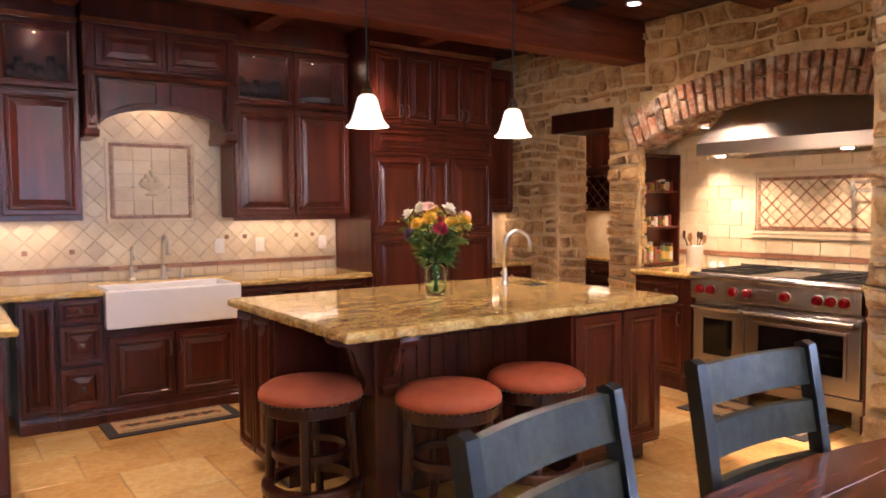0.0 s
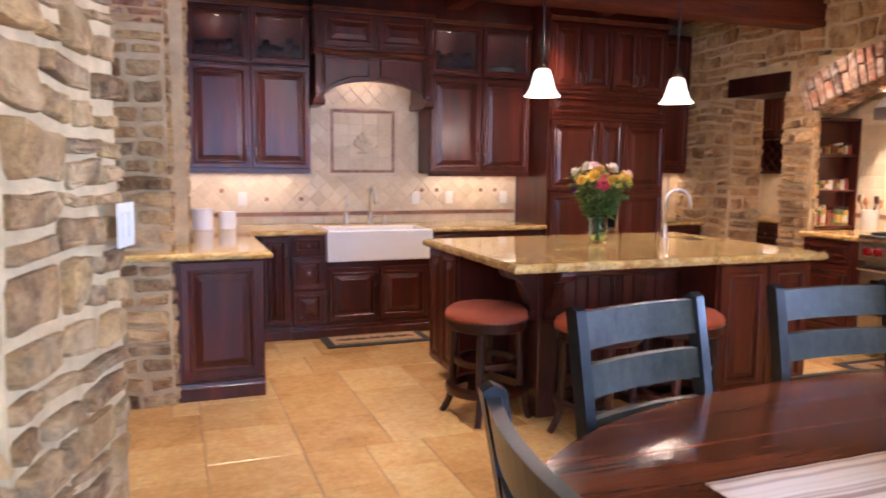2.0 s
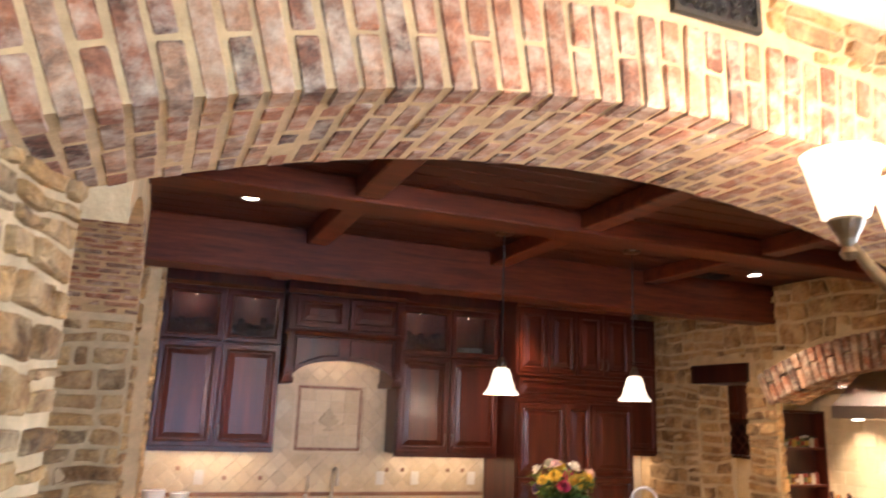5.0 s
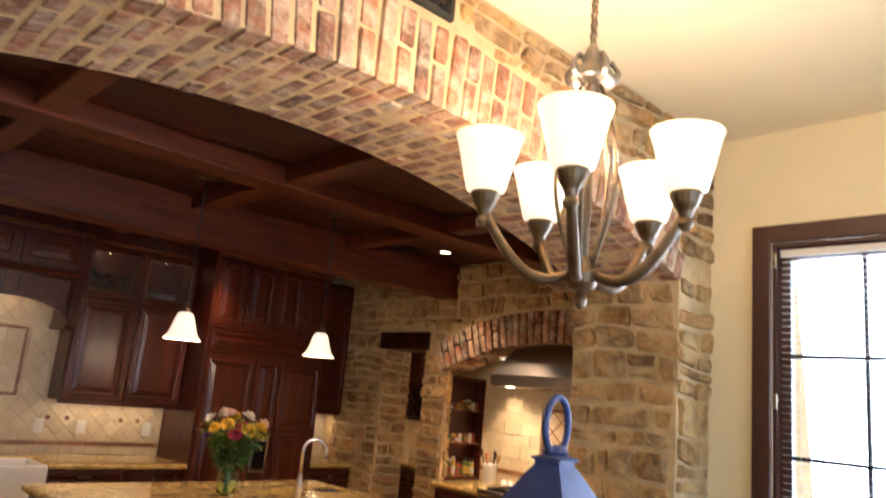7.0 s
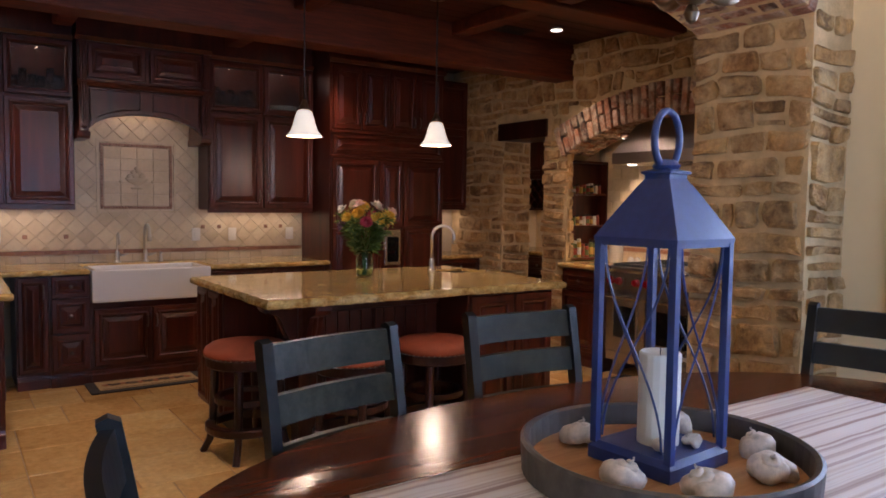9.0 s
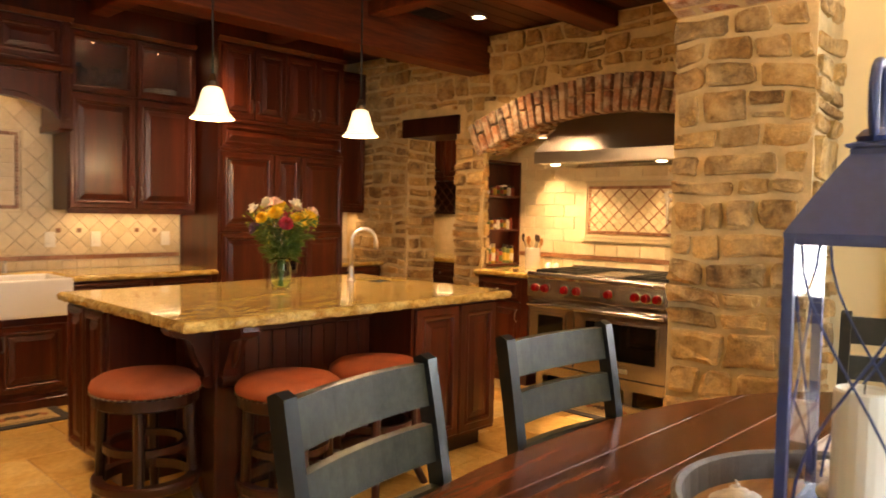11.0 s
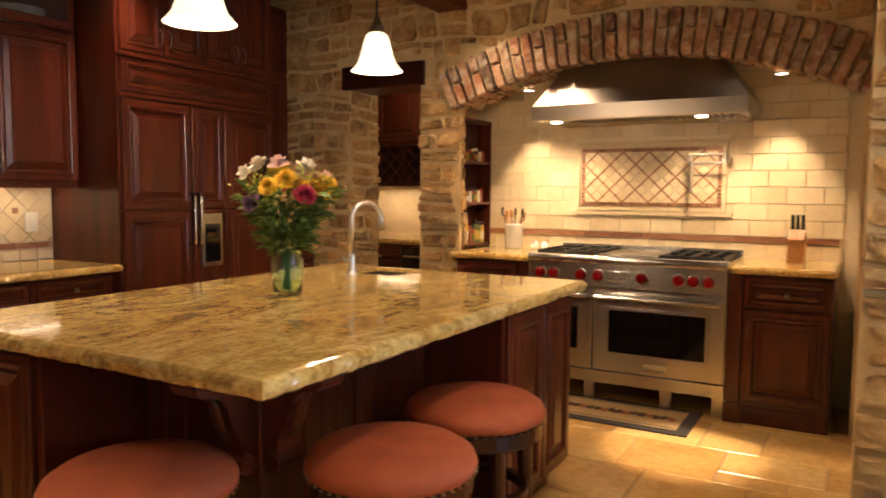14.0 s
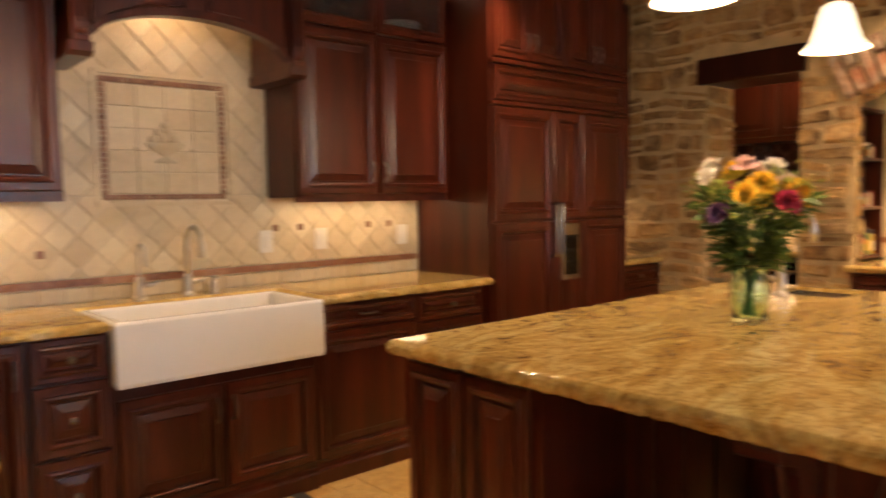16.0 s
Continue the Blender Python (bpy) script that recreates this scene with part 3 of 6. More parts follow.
# upper cabinets
def lattice(x0, x1, z0, z1, y, pitch=.021, h=.0016):
    """Thin crossing wires in a rectangle of the plane y."""
    bm = bmesh.new()
    for s in (1, -1):
        lo = x0 - z1 if s > 0 else x0 + z0
        hi = x1 - z0 if s > 0 else x1 + z1
        c = lo + pitch
        while c < hi - pitch * .3:
            # x = c + s z, kept within the rectangle
            za, zb = sorted((s * (x0 - c), s * (x1 - c)))
            za, zb = max(za, z0), min(zb, z1)
            if zb - za > .004:
                tube(bm, [(c + s * za, y + s * .001, za), (c + s * zb, y + s * .001, zb)], h, 4)
            c += pitch
    return bm


def upper(name, m, w, z0, zm, z1, d, label, glassy=True):
    t = thing(name, m, label, "cabinet", "upper cabinets")
    bm = box(0, w, 0, d, z0, zm)
    if glassy:
        bx(bm, 0, .018, 0, d, zm, z1)
        bx(bm, w - .018, w, 0, d, zm, z1)
        bx(bm, .018, w - .018, d - .012, d, zm, z1)
        bx(bm, .018, w - .018, 0, d, z1 - .018, z1)
        bx(bm, w / 2 - .02, w / 2 + .02, 0, .02, zm, z1)
    part("body", bm, M_CHERRY, t)
    for i in range(2):
        x0, x1 = .008 + i * w / 2, w / 2 - .004 + i * w / 2
        p = part("door", panel(bmesh.new(), x0, x1, z0 + .015, zm - .012, 0), M_CHERRY, t)
        part("handle", pull(bmesh.new(), (x1 - .03) if i == 0 else (x0 + .03), -.018, z0 + .13), M_PEWTER, p, smooth=True)
        p = part("glass_door", panel(bmesh.new(), x0, x1, zm + .008, z1 - .01, 0, .022, .055, False, False), M_CHERRY, t)
        part("wire_mesh", lattice(x0 + .055, x1 - .055, zm + .06, z1 - .062, -.018), M_IRON, p, "fine diagonal metal mesh")
        g = part("pane", box(x0 + .05, x1 - .05, -.012, -.008, zm + .05, z1 - .055), M_SEEDED, p, "rippled cabinet glass")
        g.visible_shadow = False
    # crown and light rail
    part("crown", prism(bmesh.new(), [(.0, z1), (-.022, z1), (-.028, z1 + .010), (-.040, z1 + .028), (-.040, z1 + .036), (0, z1 + .036)], 'x', 0, w), M_CHERRY, t)
    part("frieze", box(0, w, .015, d, z1 + .036, CEIL - .002), M_CHERRY, t)
    part("light_rail", box(0, w, -.005, .02, z0 - .025, z0), M_CHERRY, t)
    return t


YU = 2.905
upper("upper_cabinet", pose(-1.45, YU, 0), .965, 1.365, 2.21, 2.66, .29, "dark cherry wall cabinet with lit glass upper doors")
upper("upper_cabinet", pose(.56, YU, 0), .985, 1.345, 2.20, 2.65, .29, "dark cherry wall cabinet with glassware behind glass doors")

# mantel hood over the sink
t = thing("sink_mantel", pose(0, 2.76, 0), "cherry wood arched mantel above the sink with corbels", "mantel")
bm = bmesh.new()
bx(bm, -.47, .54, .02, .43, 2.33, 2.65)
xs = [-.47 + 1.01 * i / 24 for i in range(25)]
arch = [(x, 1.955 + .15 * max(0, 1 - ((x - .035) / .43) ** 2) ** .5 if abs(x - .035) < .43 else 1.955) for x in xs]
prism(bm, [(-.47, 2.33)] + arch + [(.54, 2.33)], 'y', .02, .06)
part("body", bm, M_CHERRY, t)
bm = bmesh.new()
lo = [(x, z + .0) for x, z in arch if abs(x - .035) < .425]
prism(bm, lo + [(x, z + .032) for x, z in lo[::-1]], 'y', -.004, .02)
part("arch_trim", bm, M_CHERRY, t)
for x0, x1 in ((-.40, .03), (.06, .50)):
    part("panel", panel(bmesh.new(), x0, x1, 2.37, 2.635, .02), M_CHERRY, t)
for s in (-1, 1):
    bm = bmesh.new()
    zz = [(.035 + s * .05, 2.14), (.035 + s * .05, 2.285), (.035 + s * .42, 2.285), (.035 + s * .42, 2.03), (.035 + s * .34, 2.075), (.035 + s * .2, 2.13)]
    prism(bm, zz, 'y', .014, .02)
    sp = part("spandrel_panel", bm, M_CHERRY, t)
    part("panel_moulding", tube(bmesh.new(), [(x, .013, z) for x, z in zz], .009, 8, True), M_CHERRY, sp)
part("shelf_mould", prism(bmesh.new(), [(.02, 2.30), (-.02, 2.305), (-.035, 2.33), (-.03, 2.345), (.02, 2.35)], 'x', -.48, .55), M_CHERRY, t)
part("crown", prism(bmesh.new(), [(.02, 2.65), (-.010, 2.65), (-.018, 2.662), (-.032, 2.68), (-.032, 2.69), (.02, 2.69)], 'x', -.485, .555), M_CHERRY, t)
part("frieze", box(-.47, .54, .03, .43, 2.69, CEIL - .002), M_CHERRY, t)
for x in (-.47, .47):
    bm = box(x, x + .07, -.02, .40, 1.95, 2.32, .006)
    part("corbel", bm, M_CHERRY, t)
    part("corbel_foot", prism(bmesh.new(), [(-.02, 1.95), (-.012, 1.915), (.02, 1.90), (.40, 1.90), (.40, 1.95)], 'x', x - .01, x + .08), M_CHERRY, t)
    part("column", box(x + .006, x + .064, -.028, .02, 2.355, 2.645, .004), M_CHERRY, t)
    for k in range(3):
        part("flute", box(x + .012 + k * .018, x + .022 + k * .018, -.034, -.02, 2.04 if k != 1 else 2.02, 2.62, .004), M_CHERRY, t)
    part("rosette", lathe(bmesh.new(), [(0, -.012), (.016, -.010), (.020, 0), (.016, .010), (0, .012)], 12, x + .035, -.024, 1.985), M_CHERRY, t)

# refrigerator wall
t = thing("refrigerator_cabinet", pose(1.56, 2.565, 0), "tall cherry wood cabinet with panelled built-in refrigerator", "refrigerator")
bm = box(0, 1.24, 0, .63, .10, 2.70)
part("body", bm, M_CHERRY, t)
part("toe_kick", box(0, 1.24, .05, .6, 0, .1), M_DARKWOOD, t)
part("crown", prism(bmesh.new(), [(.0, 2.69), (-.02, 2.69), (-.028, 2.702), (-.042, 2.722), (-.042, 2.732), (0, 2.732)], 'x', -.01, 1.25), M_CHERRY, t)
part("frieze", box(0, 1.24, .015, .63, 2.70, CEIL - .002), M_CHERRY, t)
for i in range(4):
    p = part("top_door", panel(bmesh.new(), .02 + i * .30, .315 + i * .30, 2.095, 2.67, 0), M_CHERRY, t)
    part("handle", pull(bmesh.new(), (.285 if i % 2 == 0 else .05) + i * .30, -.018, 2.20), M_PEWTER, p, smooth=True)
part("ledge", box(0, 1.24, -.035, 0, 2.06, 2.085, .006), M_CHERRY, t)
part("grille_panel", panel(bmesh.new(), .02, 1.22, 1.865, 2.055, 0, .022, .05), M_CHERRY, t)
part("ledge", box(0, 1.24, -.03, 0, 1.835, 1.858, .006), M_CHERRY, t)
for x0, x1 in ((.015, .495), (.505, .765), (.775, 1.225)):
    part("door_panel", panel(bmesh.new(), x0, x1, 1.20, 1.825, 0, .03), M_CHERRY, t)
    part("door_panel", panel(bmesh.new(), x0, x1, .12, 1.185, 0, .03), M_CHERRY, t)
for x in (.478, .525):
    bm = tube(bmesh.new(), [(x, -.028, .98), (x, -.07, .985), (x, -.075, 1.0), (x, -.075, 1.27), (x, -.07, 1.29), (x, -.028, 1.29)], .011, 10)
    part("bar_handle", bm, M_STEEL, t, "stainless bar handle", smooth=True)
bm = box(.56, .73, -.042, -.028, .83, 1.17, .004)
p = part("water_dispenser", bm, M_STEEL, t, "stainless water dispenser")
part("recess", box(.585, .705, -.046, -.0425, .86, 1.10), M_BLACK, p)

# island
t = thing("island", pose(0, 0, 0), "cherry wood kitchen island with beadboard sides and scrolled brackets", "island")
bm = box(.40, 1.99, .40, 1.37, .10, .872)
bx(bm, .05, .41, .86, 1.37, .10, .872)
bx(bm, 1.30, 1.99, .06, .41, .10, .872)
part("body", bm, M_CHERRY, t)
bm = box(.45, 1.93, .45, 1.17, 0, .1)
bx(bm, .1, .5, .84, 1.17, 0, .1)
bx(bm, 1.36, 1.93, .12, .5, 0, .1)
part("toe_kick", bm, M_DARKWOOD, t)
bm = box(.30, .42, .30, .42, 0, .872, .006)
part("corner_post", bm, M_CHERRY, t)
for i in range(11):
    part("bead_board", box(.425 + i * .079, .500 + i * .079, .388, .40, .12, .78, .004), M_CHERRY, t)
for i in range(5):
    part("bead_board", box(.388, .40, .425 + i * .088, .509 + i * .088, .12, .78, .004), M_CHERRY, t)
part("rail", box(.42, 1.30, .378, .40, .785, .872, .004), M_CHERRY, t)
part("rail", box(.378, .40, .42, .86, .785, .872, .004), M_CHERRY, t)
part("stile", box(.83, .88, .376, .388, .12, .785, .004), M_CHERRY, t)
for x0, x1 in ((1.32, 1.66), (1.67, 1.98)):
    part("door", panel(bmesh.new(), x0, x1, .12, .86, .06, .02, .07), M_CHERRY, t)
side = part("side_door", panel(bmesh.new(), 0, .23, .12, .86, 0, .02, .05), M_CHERRY, t)
side.matrix_local = pose(.05, 1.36, 0, 0, 0, -90)
side = part("side_door", panel(bmesh.new(), 0, .23, .12, .86, 0, .02, .05), M_CHERRY, t)
side.matrix_local = pose(.05, 1.12, 0, 0, 0, -90)
for k in range(2):
    side = part("end_panel", panel(bmesh.new(), 0, .62, .12, .86, 0, .02, .07), M_CHERRY, t)
    side.matrix_local = pose(1.99, .08 + k * .64, 0, 0, 0, 90)


def scroll_bracket(parent, m):
    """An S-shaped bracket that reaches out along -x by 0.22 m under the top."""
    out = [(-.215, .852), (-.218, .835), (-.205, .815), (-.18, .803), (-.15, .798), (-.122, .785), (-.104, .762), (-.095, .73), (-.084, .70), (-.066, .672), (-.052, .645), (-.05, .615), (-.056, .59), (-.048, .57), (-.028, .56), (0, .56)]
    o = part("bracket", prism(bmesh.new(), [(0, .872), (-.21, .872)] + out, 'y', -.04, .04), M_CHERRY, parent)
    o.matrix_local = m
    part("scroll", tube(bmesh.new(), [(-.178, -.047, .836), (-.178, .047, .836)], .033, 18), M_CHERRY, o)
    part("scroll", tube(bmesh.new(), [(-.036, -.047, .590), (-.036, .047, .590)], .027, 18), M_CHERRY, o)
    part("leaf_carving", tube(bmesh.new(), [(-.13, 0, .80), (-.108, 0, .765), (-.098, 0, .73), (-.084, 0, .695), (-.062, 0, .655)], [.006, .014, .016, .014, .006], 8), M_CHERRY, o, smooth=True)
    return o


scroll_bracket(t, pose(.31, .36, 0))
scroll_bracket(t, pose(.36, .31, 0, 0, 0, 90))
slab("countertop", [(0, 0), (2.07, 0), (2.07, 1.42), (0, 1.42)], .92, .046, "polished gold granite island top with a chiselled edge", (1.725, 1.995, .825, 1.095))

# ---- stools ----
def stool(m):
    t = thing("bar_stool", m, "round swivel bar stool with terracotta suede seat and nailheads", "stool", "island stools")
    part("seat", lathe(bmesh.new(), [(0, .535), (.195, .535), (.212, .545), (.216, .560), (.208, .580), (.18, .600), (.12, .610), (0, .614)], 36), M_LEATHER, t, "terracotta suede cushion", smooth=True)
    part("seat_ring", lathe(bmesh.new(), [(0, .48), (.19, .48), (.205, .49), (.205, .534), (.0, .535)], 36), M_DARKWOOD, t, smooth=False)
    bm = bmesh.new()
    for i in range(48):
        a = 2 * math.pi * i / 48
        bmesh.ops.create_icosphere(bm, subdivisions=1, radius=.0055, matrix=Matrix.Translation((.211 * math.cos(a), .211 * math.sin(a), .540)))
    part("nailhead_trim", bm, M_NAIL, t, "row of brass nailheads")
    for i in range(4):
        a = math.pi / 4 + i * math.pi / 2
        pts, rr = [], []
        for k in range(8):
            s = k / 7
            r = .165 + .02 * s + .045 * max(0, s - .7) ** 2 * 11
            pts.append((r * math.cos(a), r * math.sin(a), .49 * (1 - s)))
            rr.append(.024 - .006 * s)
        part("leg", tube(bmesh.new(), pts, rr, 10), M_DARKWOOD, t)
    part("foot_ring", lathe(bmesh.new(), [(.165, .135), (.205, .135), (.21, .145), (.21, .17), (.205, .178), (.165, .178), (.165, .135)], 36), M_DARKWOOD, t)
    part("stretcher_ring", lathe(bmesh.new(), [(.14, .29), (.165, .29), (.165, .32), (.14, .32), (.14, .29)], 36), M_DARKWOOD, t)
    return t


s0 = stool(pose(.06, .47, 0, 0, 0, 12) @ Matrix.Diagonal((1.1, 1.1, 1.05, 1)))
copy_thing(s0, pose(.51, .02, 0, 0, 0, 30))
copy_thing(s0, pose(1.04, .035, 0, 0, 0, 5))


# ---- range ----
t = thing("range", pose(3.30, .80, 0, 0, 0, -90), "stainless professional range with red knobs and two ovens", "range")
W = 1.22


def rbx(name, a, mat, par, label="", bev=.004):
    return part(name, box(*a, bev), mat, par, label)


rbx("body", (0, W, .03, .62, .12, .90), M_STEEL, t)
rbx("kick_panel", (.0, W, .015, .05, .12, .20), M_STEEL, t)
panel_o = rbx("control_panel", (0, W, -.03, .05, .735, .885), M_STEEL, t)
part("bullnose", tube(bmesh.new(), [(.0, -.012, .90), (W, -.012, .90)], .028, 14), M_STEEL, t, smooth=False)
for x in (.09, .18, .36, .47, .74, .955, 1.04, 1.125):
    bm = lathe(bmesh.new(), [(0, 0), (.034, 0), (.034, .012), (.029, .016), (.027, .04), (.022, .045), (0, .045)], 20)
    for v in bm.verts:
        v.co = Vector((x + v.co.x, -.03 - v.co.z, .805 + v.co.y))
    k = part("knob", bm, M_RED, t, "red enamel knob", smooth=False)
    bm = lathe(bmesh.new(), [(.030, 0), (.040, 0), (.040, .006), (.030, .008)], 20)
    for v in bm.verts:
        v.co = Vector((x + v.co.x, -.031 - v.co.z, .805 + v.co.y))
    part("bezel", bm, M_STEEL, k)
rbx("display", (.53, .66, -.036, -.03, .775, .84), M_STEEL, t)


def oven(x0, x1):
    d = rbx("oven_door", (x0, x1, -.005, .04, .21, .70), M_STEEL, t)
    fx = .10 if x1 - x0 > .6 else .09
    bm = loops(bmesh.new(), [[(a, y, c), (b, y, c), (b, y, e), (a, y, e)] for a, b, c, e, y in (
        (x0 + fx - .02, x1 - fx + .02, .31, .615, -.005), (x0 + fx - .018, x1 - fx + .018, .312, .613, -.012), (x0 + fx, x1 - fx, .33, .595, -.012), (x0 + fx, x1 - fx, .33, .595, -.004))], False)
    part("window_frame", bm, M_STEEL, d)
    part("window", box(x0 + fx, x1 - fx, -.008, -.004, .33, .595), M_BLACK, d, "black oven glass")
    h = part("handle", tube(bmesh.new(), [(x0 + .02, -.055, .675), (x1 - .02, -.055, .675)], .016, 14), M_STEEL, d)
    for x in (x0 + .04, x1 - .04):
        part("bracket", tube(bmesh.new(), [(x, -.005, .675), (x, -.055, .675)], .012, 10), M_STEEL, d)
    return d


oven(.01, .425)
d2 = oven(.435, 1.21)
rbx("badge", (.76, .89, -.011, -.004, .245, .275), M_NICKEL, d2, "small metal badge")
for x in (.06, .37, .85, 1.15):
    rbx("foot", (x, x + .07, .03, .10, 0, .125), M_STEEL, t)
rbx("cooktop", (0, W, .0, .62, .895, .915), M_STEEL, t)
rbx("griddle", (.43, .80, .06, .56, .915, .930), M_STEEL, t)
for x0 in (.03, .23, .82, 1.01):
    g = part("grate", bx(bmesh.new(), x0, x0 + .185, .05, .065, .918, .942), M_IRON, t)
    bm = bmesh.new()
    bx(bm, x0, x0 + .185, .555, .57, .918, .942)
    bx(bm, x0, x0 + .015, .065, .555, .918, .942)
    bx(bm, x0 + .17, x0 + .185, .065, .555, .918, .942)
    bx(bm, x0 + .015, x0 + .17, .30, .315, .925, .942)
    bx(bm, x0 + .085, x0 + .10, .065, .30, .928, .942)
    bx(bm, x0 + .085, x0 + .10, .315, .555, .928, .942)
    part("grate_frame", bm, M_IRON, g)
    for yy in (.18, .43):
        part("burner", lathe(bmesh.new(), [(0, .912), (.05, .912), (.045, .925), (0, .928)], 16, x0 + .092, yy), M_IRON, g)
rbx("backguard", (0, W, .60, .625, .90, .955), M_STEEL, t)

# ---- hood ----
t = thing("range_hood", pose(3.36, .83, 0, 0, 0, -90), "wide brushed stainless range hood with lit lamps", "range hood")
w, y1 = 1.315, .565
bm = bmesh.new()
rows = [[(a, f, z), (b, f, z), (b, y1, z), (a, y1, z)] for a, b, f, z in ((0, w, 0, 1.78), (0, w, 0, 1.87), (.20, w - .20, .15, 2.16), (.20, w - .20, .15, 2.45))]
loops(bm, rows)
part("canopy", bm, M_HOOD, t)
bm = bmesh.new()
loops(bm, [[(0, 0, 1.78), (w, 0, 1.78), (w, y1, 1.78), (0, y1, 1.78)], [(.03, .03, 1.775), (w - .03, .03, 1.775), (w - .03, y1 - .02, 1.775), (.03, y1 - .02, 1.775)], [(.16, .07, 1.83), (w - .16, .07, 1.83), (w - .16, y1 - .03, 1.83), (.16, y1 - .03, 1.83)]])
part("underside", bm, M_STEEL, t)
for i in range(24):
    x = .17 + i * .042
    part("baffle", box(x, x + .02, .08, y1 - .04, 1.80, 1.825), M_STEEL, t)
for x in (.13, w - .27):
    part("lamp", lathe(bmesh.new(), [(0, 1.768), (.034, 1.768), (.038, 1.776), (0, 1.776)], 16, x, .11), M_BULB, t)
    wx = Matrix(pose(3.36, .83, 0, 0, 0, -90)) @ Vector((x, .14, 1.75))
    lamp('SPOT', "hood_lamp", look(wx, (wx.x + .25, wx.y, .9)), 45, WARM, .03, spot=120, blend=.8)

# niche side counters and cabinets
YC = 3.31
base_cabinet("base_cabinet", pose(YC + .02, -.50, 0, 0, 0, -90), .46, H, .56, [(.01, .45, .67, .845, "knob"), (.01, .45, .13, .66, "L")], "cherry wood base cabinet beside the range")
t = thing("pilaster", pose(YC - .01, -.425, 0, 0, 0, -90), "cherry wood pilaster with a plinth foot", "trim")
part("shaft", box(0, .075, 0, .5, .12, .86, .004), M_CHERRY, t)
part("plinth", box(-.008, .083, -.012, .5, 0, .12, .006), M_CHERRY, t)
base_cabinet("base_cabinet", pose(YC + .02, 1.36, 0, 0, 0, -90), .47, H, .56, [(.01, .46, .67, .845, "knob"), (.01, .46, .13, .66, "R")], "cherry wood base cabinet beside the range")
t = thing("pilaster", pose(YC - .01, .885, 0, 0, 0, -90), "cherry wood pilaster with a plinth foot", "trim")
part("shaft", box(0, .075, 0, .5, .12, .86, .004), M_CHERRY, t)
part("plinth", box(-.008, .083, -.012, .5, 0, .12, .006), M_CHERRY, t)
slab("countertop", [(3.29, -.425), (3.92, -.425), (3.92, -.97), (3.29, -.97)], .905, .042, "polished gold granite counter beside the range")
slab("countertop", [(3.29, .81), (3.92, .81), (3.92, 1.39), (3.29, 1.39)], .905, .042, "polished gold granite counter beside the range")

# nook beside the refrigerator
base_cabinet("base_cabinet", pose(2.82, 2.66, 0), .53, H, .53, [(.01, .52, .70, .845, "knob"), (.01, .52, .12, .69, "L")], "dark cherry base cabinet in the corner")
slab("countertop", [(2.81, 2.61), (3.35, 2.61), (3.35, 3.19), (2.81, 3.19)], .895, .04, "polished gold granite corner counter")
t = thing("upper_cabinet", pose(2.82, 2.92, 0), "dark cherry corner wall cabinet", "cabinet", "upper cabinets")
part("body", box(0, .53, 0, .27, 1.36, 2.72), M_CHERRY, t)
part("door", panel(bmesh.new(), .01, .52, 1.38, 2.20, 0), M_CHERRY, t)
part("glass_door", panel(bmesh.new(), .01, .52, 2.22, 2.70, 0), M_CHERRY, t)

# ---- pantry seen through the opening ----
t = thing("lintel", pose(0, 0, 0), "dark timber lintel over the pantry opening", "lintel")
part("beam", box(X_ST - .03, X_ST + .36, 1.64, 2.36, 2.065, 2.235, .01), M_DARKWOOD, t)
t = base_cabinet("base_cabinet", pose(4.02, 3.15, 0, 0, 0, -90), 1.42, .87, .58, [(.02 + i * .46, .45 + i * .46, .68, .85, "knob") for i in range(3)] + [(.02 + i * .46, .45 + i * .46, .12, .67, "L") for i in range(3)], "dark cherry pantry base cabinets")
slab("countertop", [(3.99, 1.71), (4.61, 1.71), (4.61, 3.19), (3.99, 3.19)], .915, .042, "polished granite pantry counter")
t = thing("upper_cabinet", pose(4.30, 3.15, 0, 0, 0, -90), "dark cherry pantry wall cabinet with lattice wine rack", "cabinet", "upper cabinets")
part("body", box(0, 1.42, 0, .31, 1.72, 2.72), M_CHERRY, t)
for i in range(3):
    part("door", panel(bmesh.new(), .01 + i * .45, .44 + i * .45, 1.76, 2.6, 0), M_CHERRY, t)
bm = box(0, 1.42, .25, .31, 1.36, 1.72)
bx(bm, 0, 1.42, 0, .25, 1.36, 1.385)
for x in (0, .695, 1.39):
    bx(bm, x, x + .03, 0, .25, 1.385, 1.72)
part("rack_box", bm, M_DARKWOOD, t)
for x0 in (.03, .725):
    for s in (-1, 1):
        for i in range(-3, 8):
            bm = bmesh.new()
            a = x0 + i * .122 + (.0 if s > 0 else .335)
            p0, p1 = [a, 1.385], [a + s * .335, 1.72]
            lo, hi = x0, x0 + .665
            if max(p0[0], p1[0]) <= lo or min(p0[0], p1[0]) >= hi:
                bm.free()
                continue
            for p, q in ((p0, p1), (p1, p0)):
                for lim, cond in ((lo, p[0] < lo), (hi, p[0] > hi)):
                    if cond:
                        f = (lim - p[0]) / (q[0] - p[0])
                        p[1] = p[1] + f * (q[1] - p[1])
                        p[0] = lim
            if abs(p0[0] - p1[0]) < .02:
                bm.free()
                continue
            d = .007
            prism(bm, [(p0[0] - d, p0[1]), (p0[0] + d, p0[1]), (p1[0] + d, p1[1]), (p1[0] - d, p1[1])], 'y', .0 + (.012 if s > 0 else 0), .012 + (.012 if s > 0 else 0))
            part("lattice_slat", bm, M_CHERRY, t)

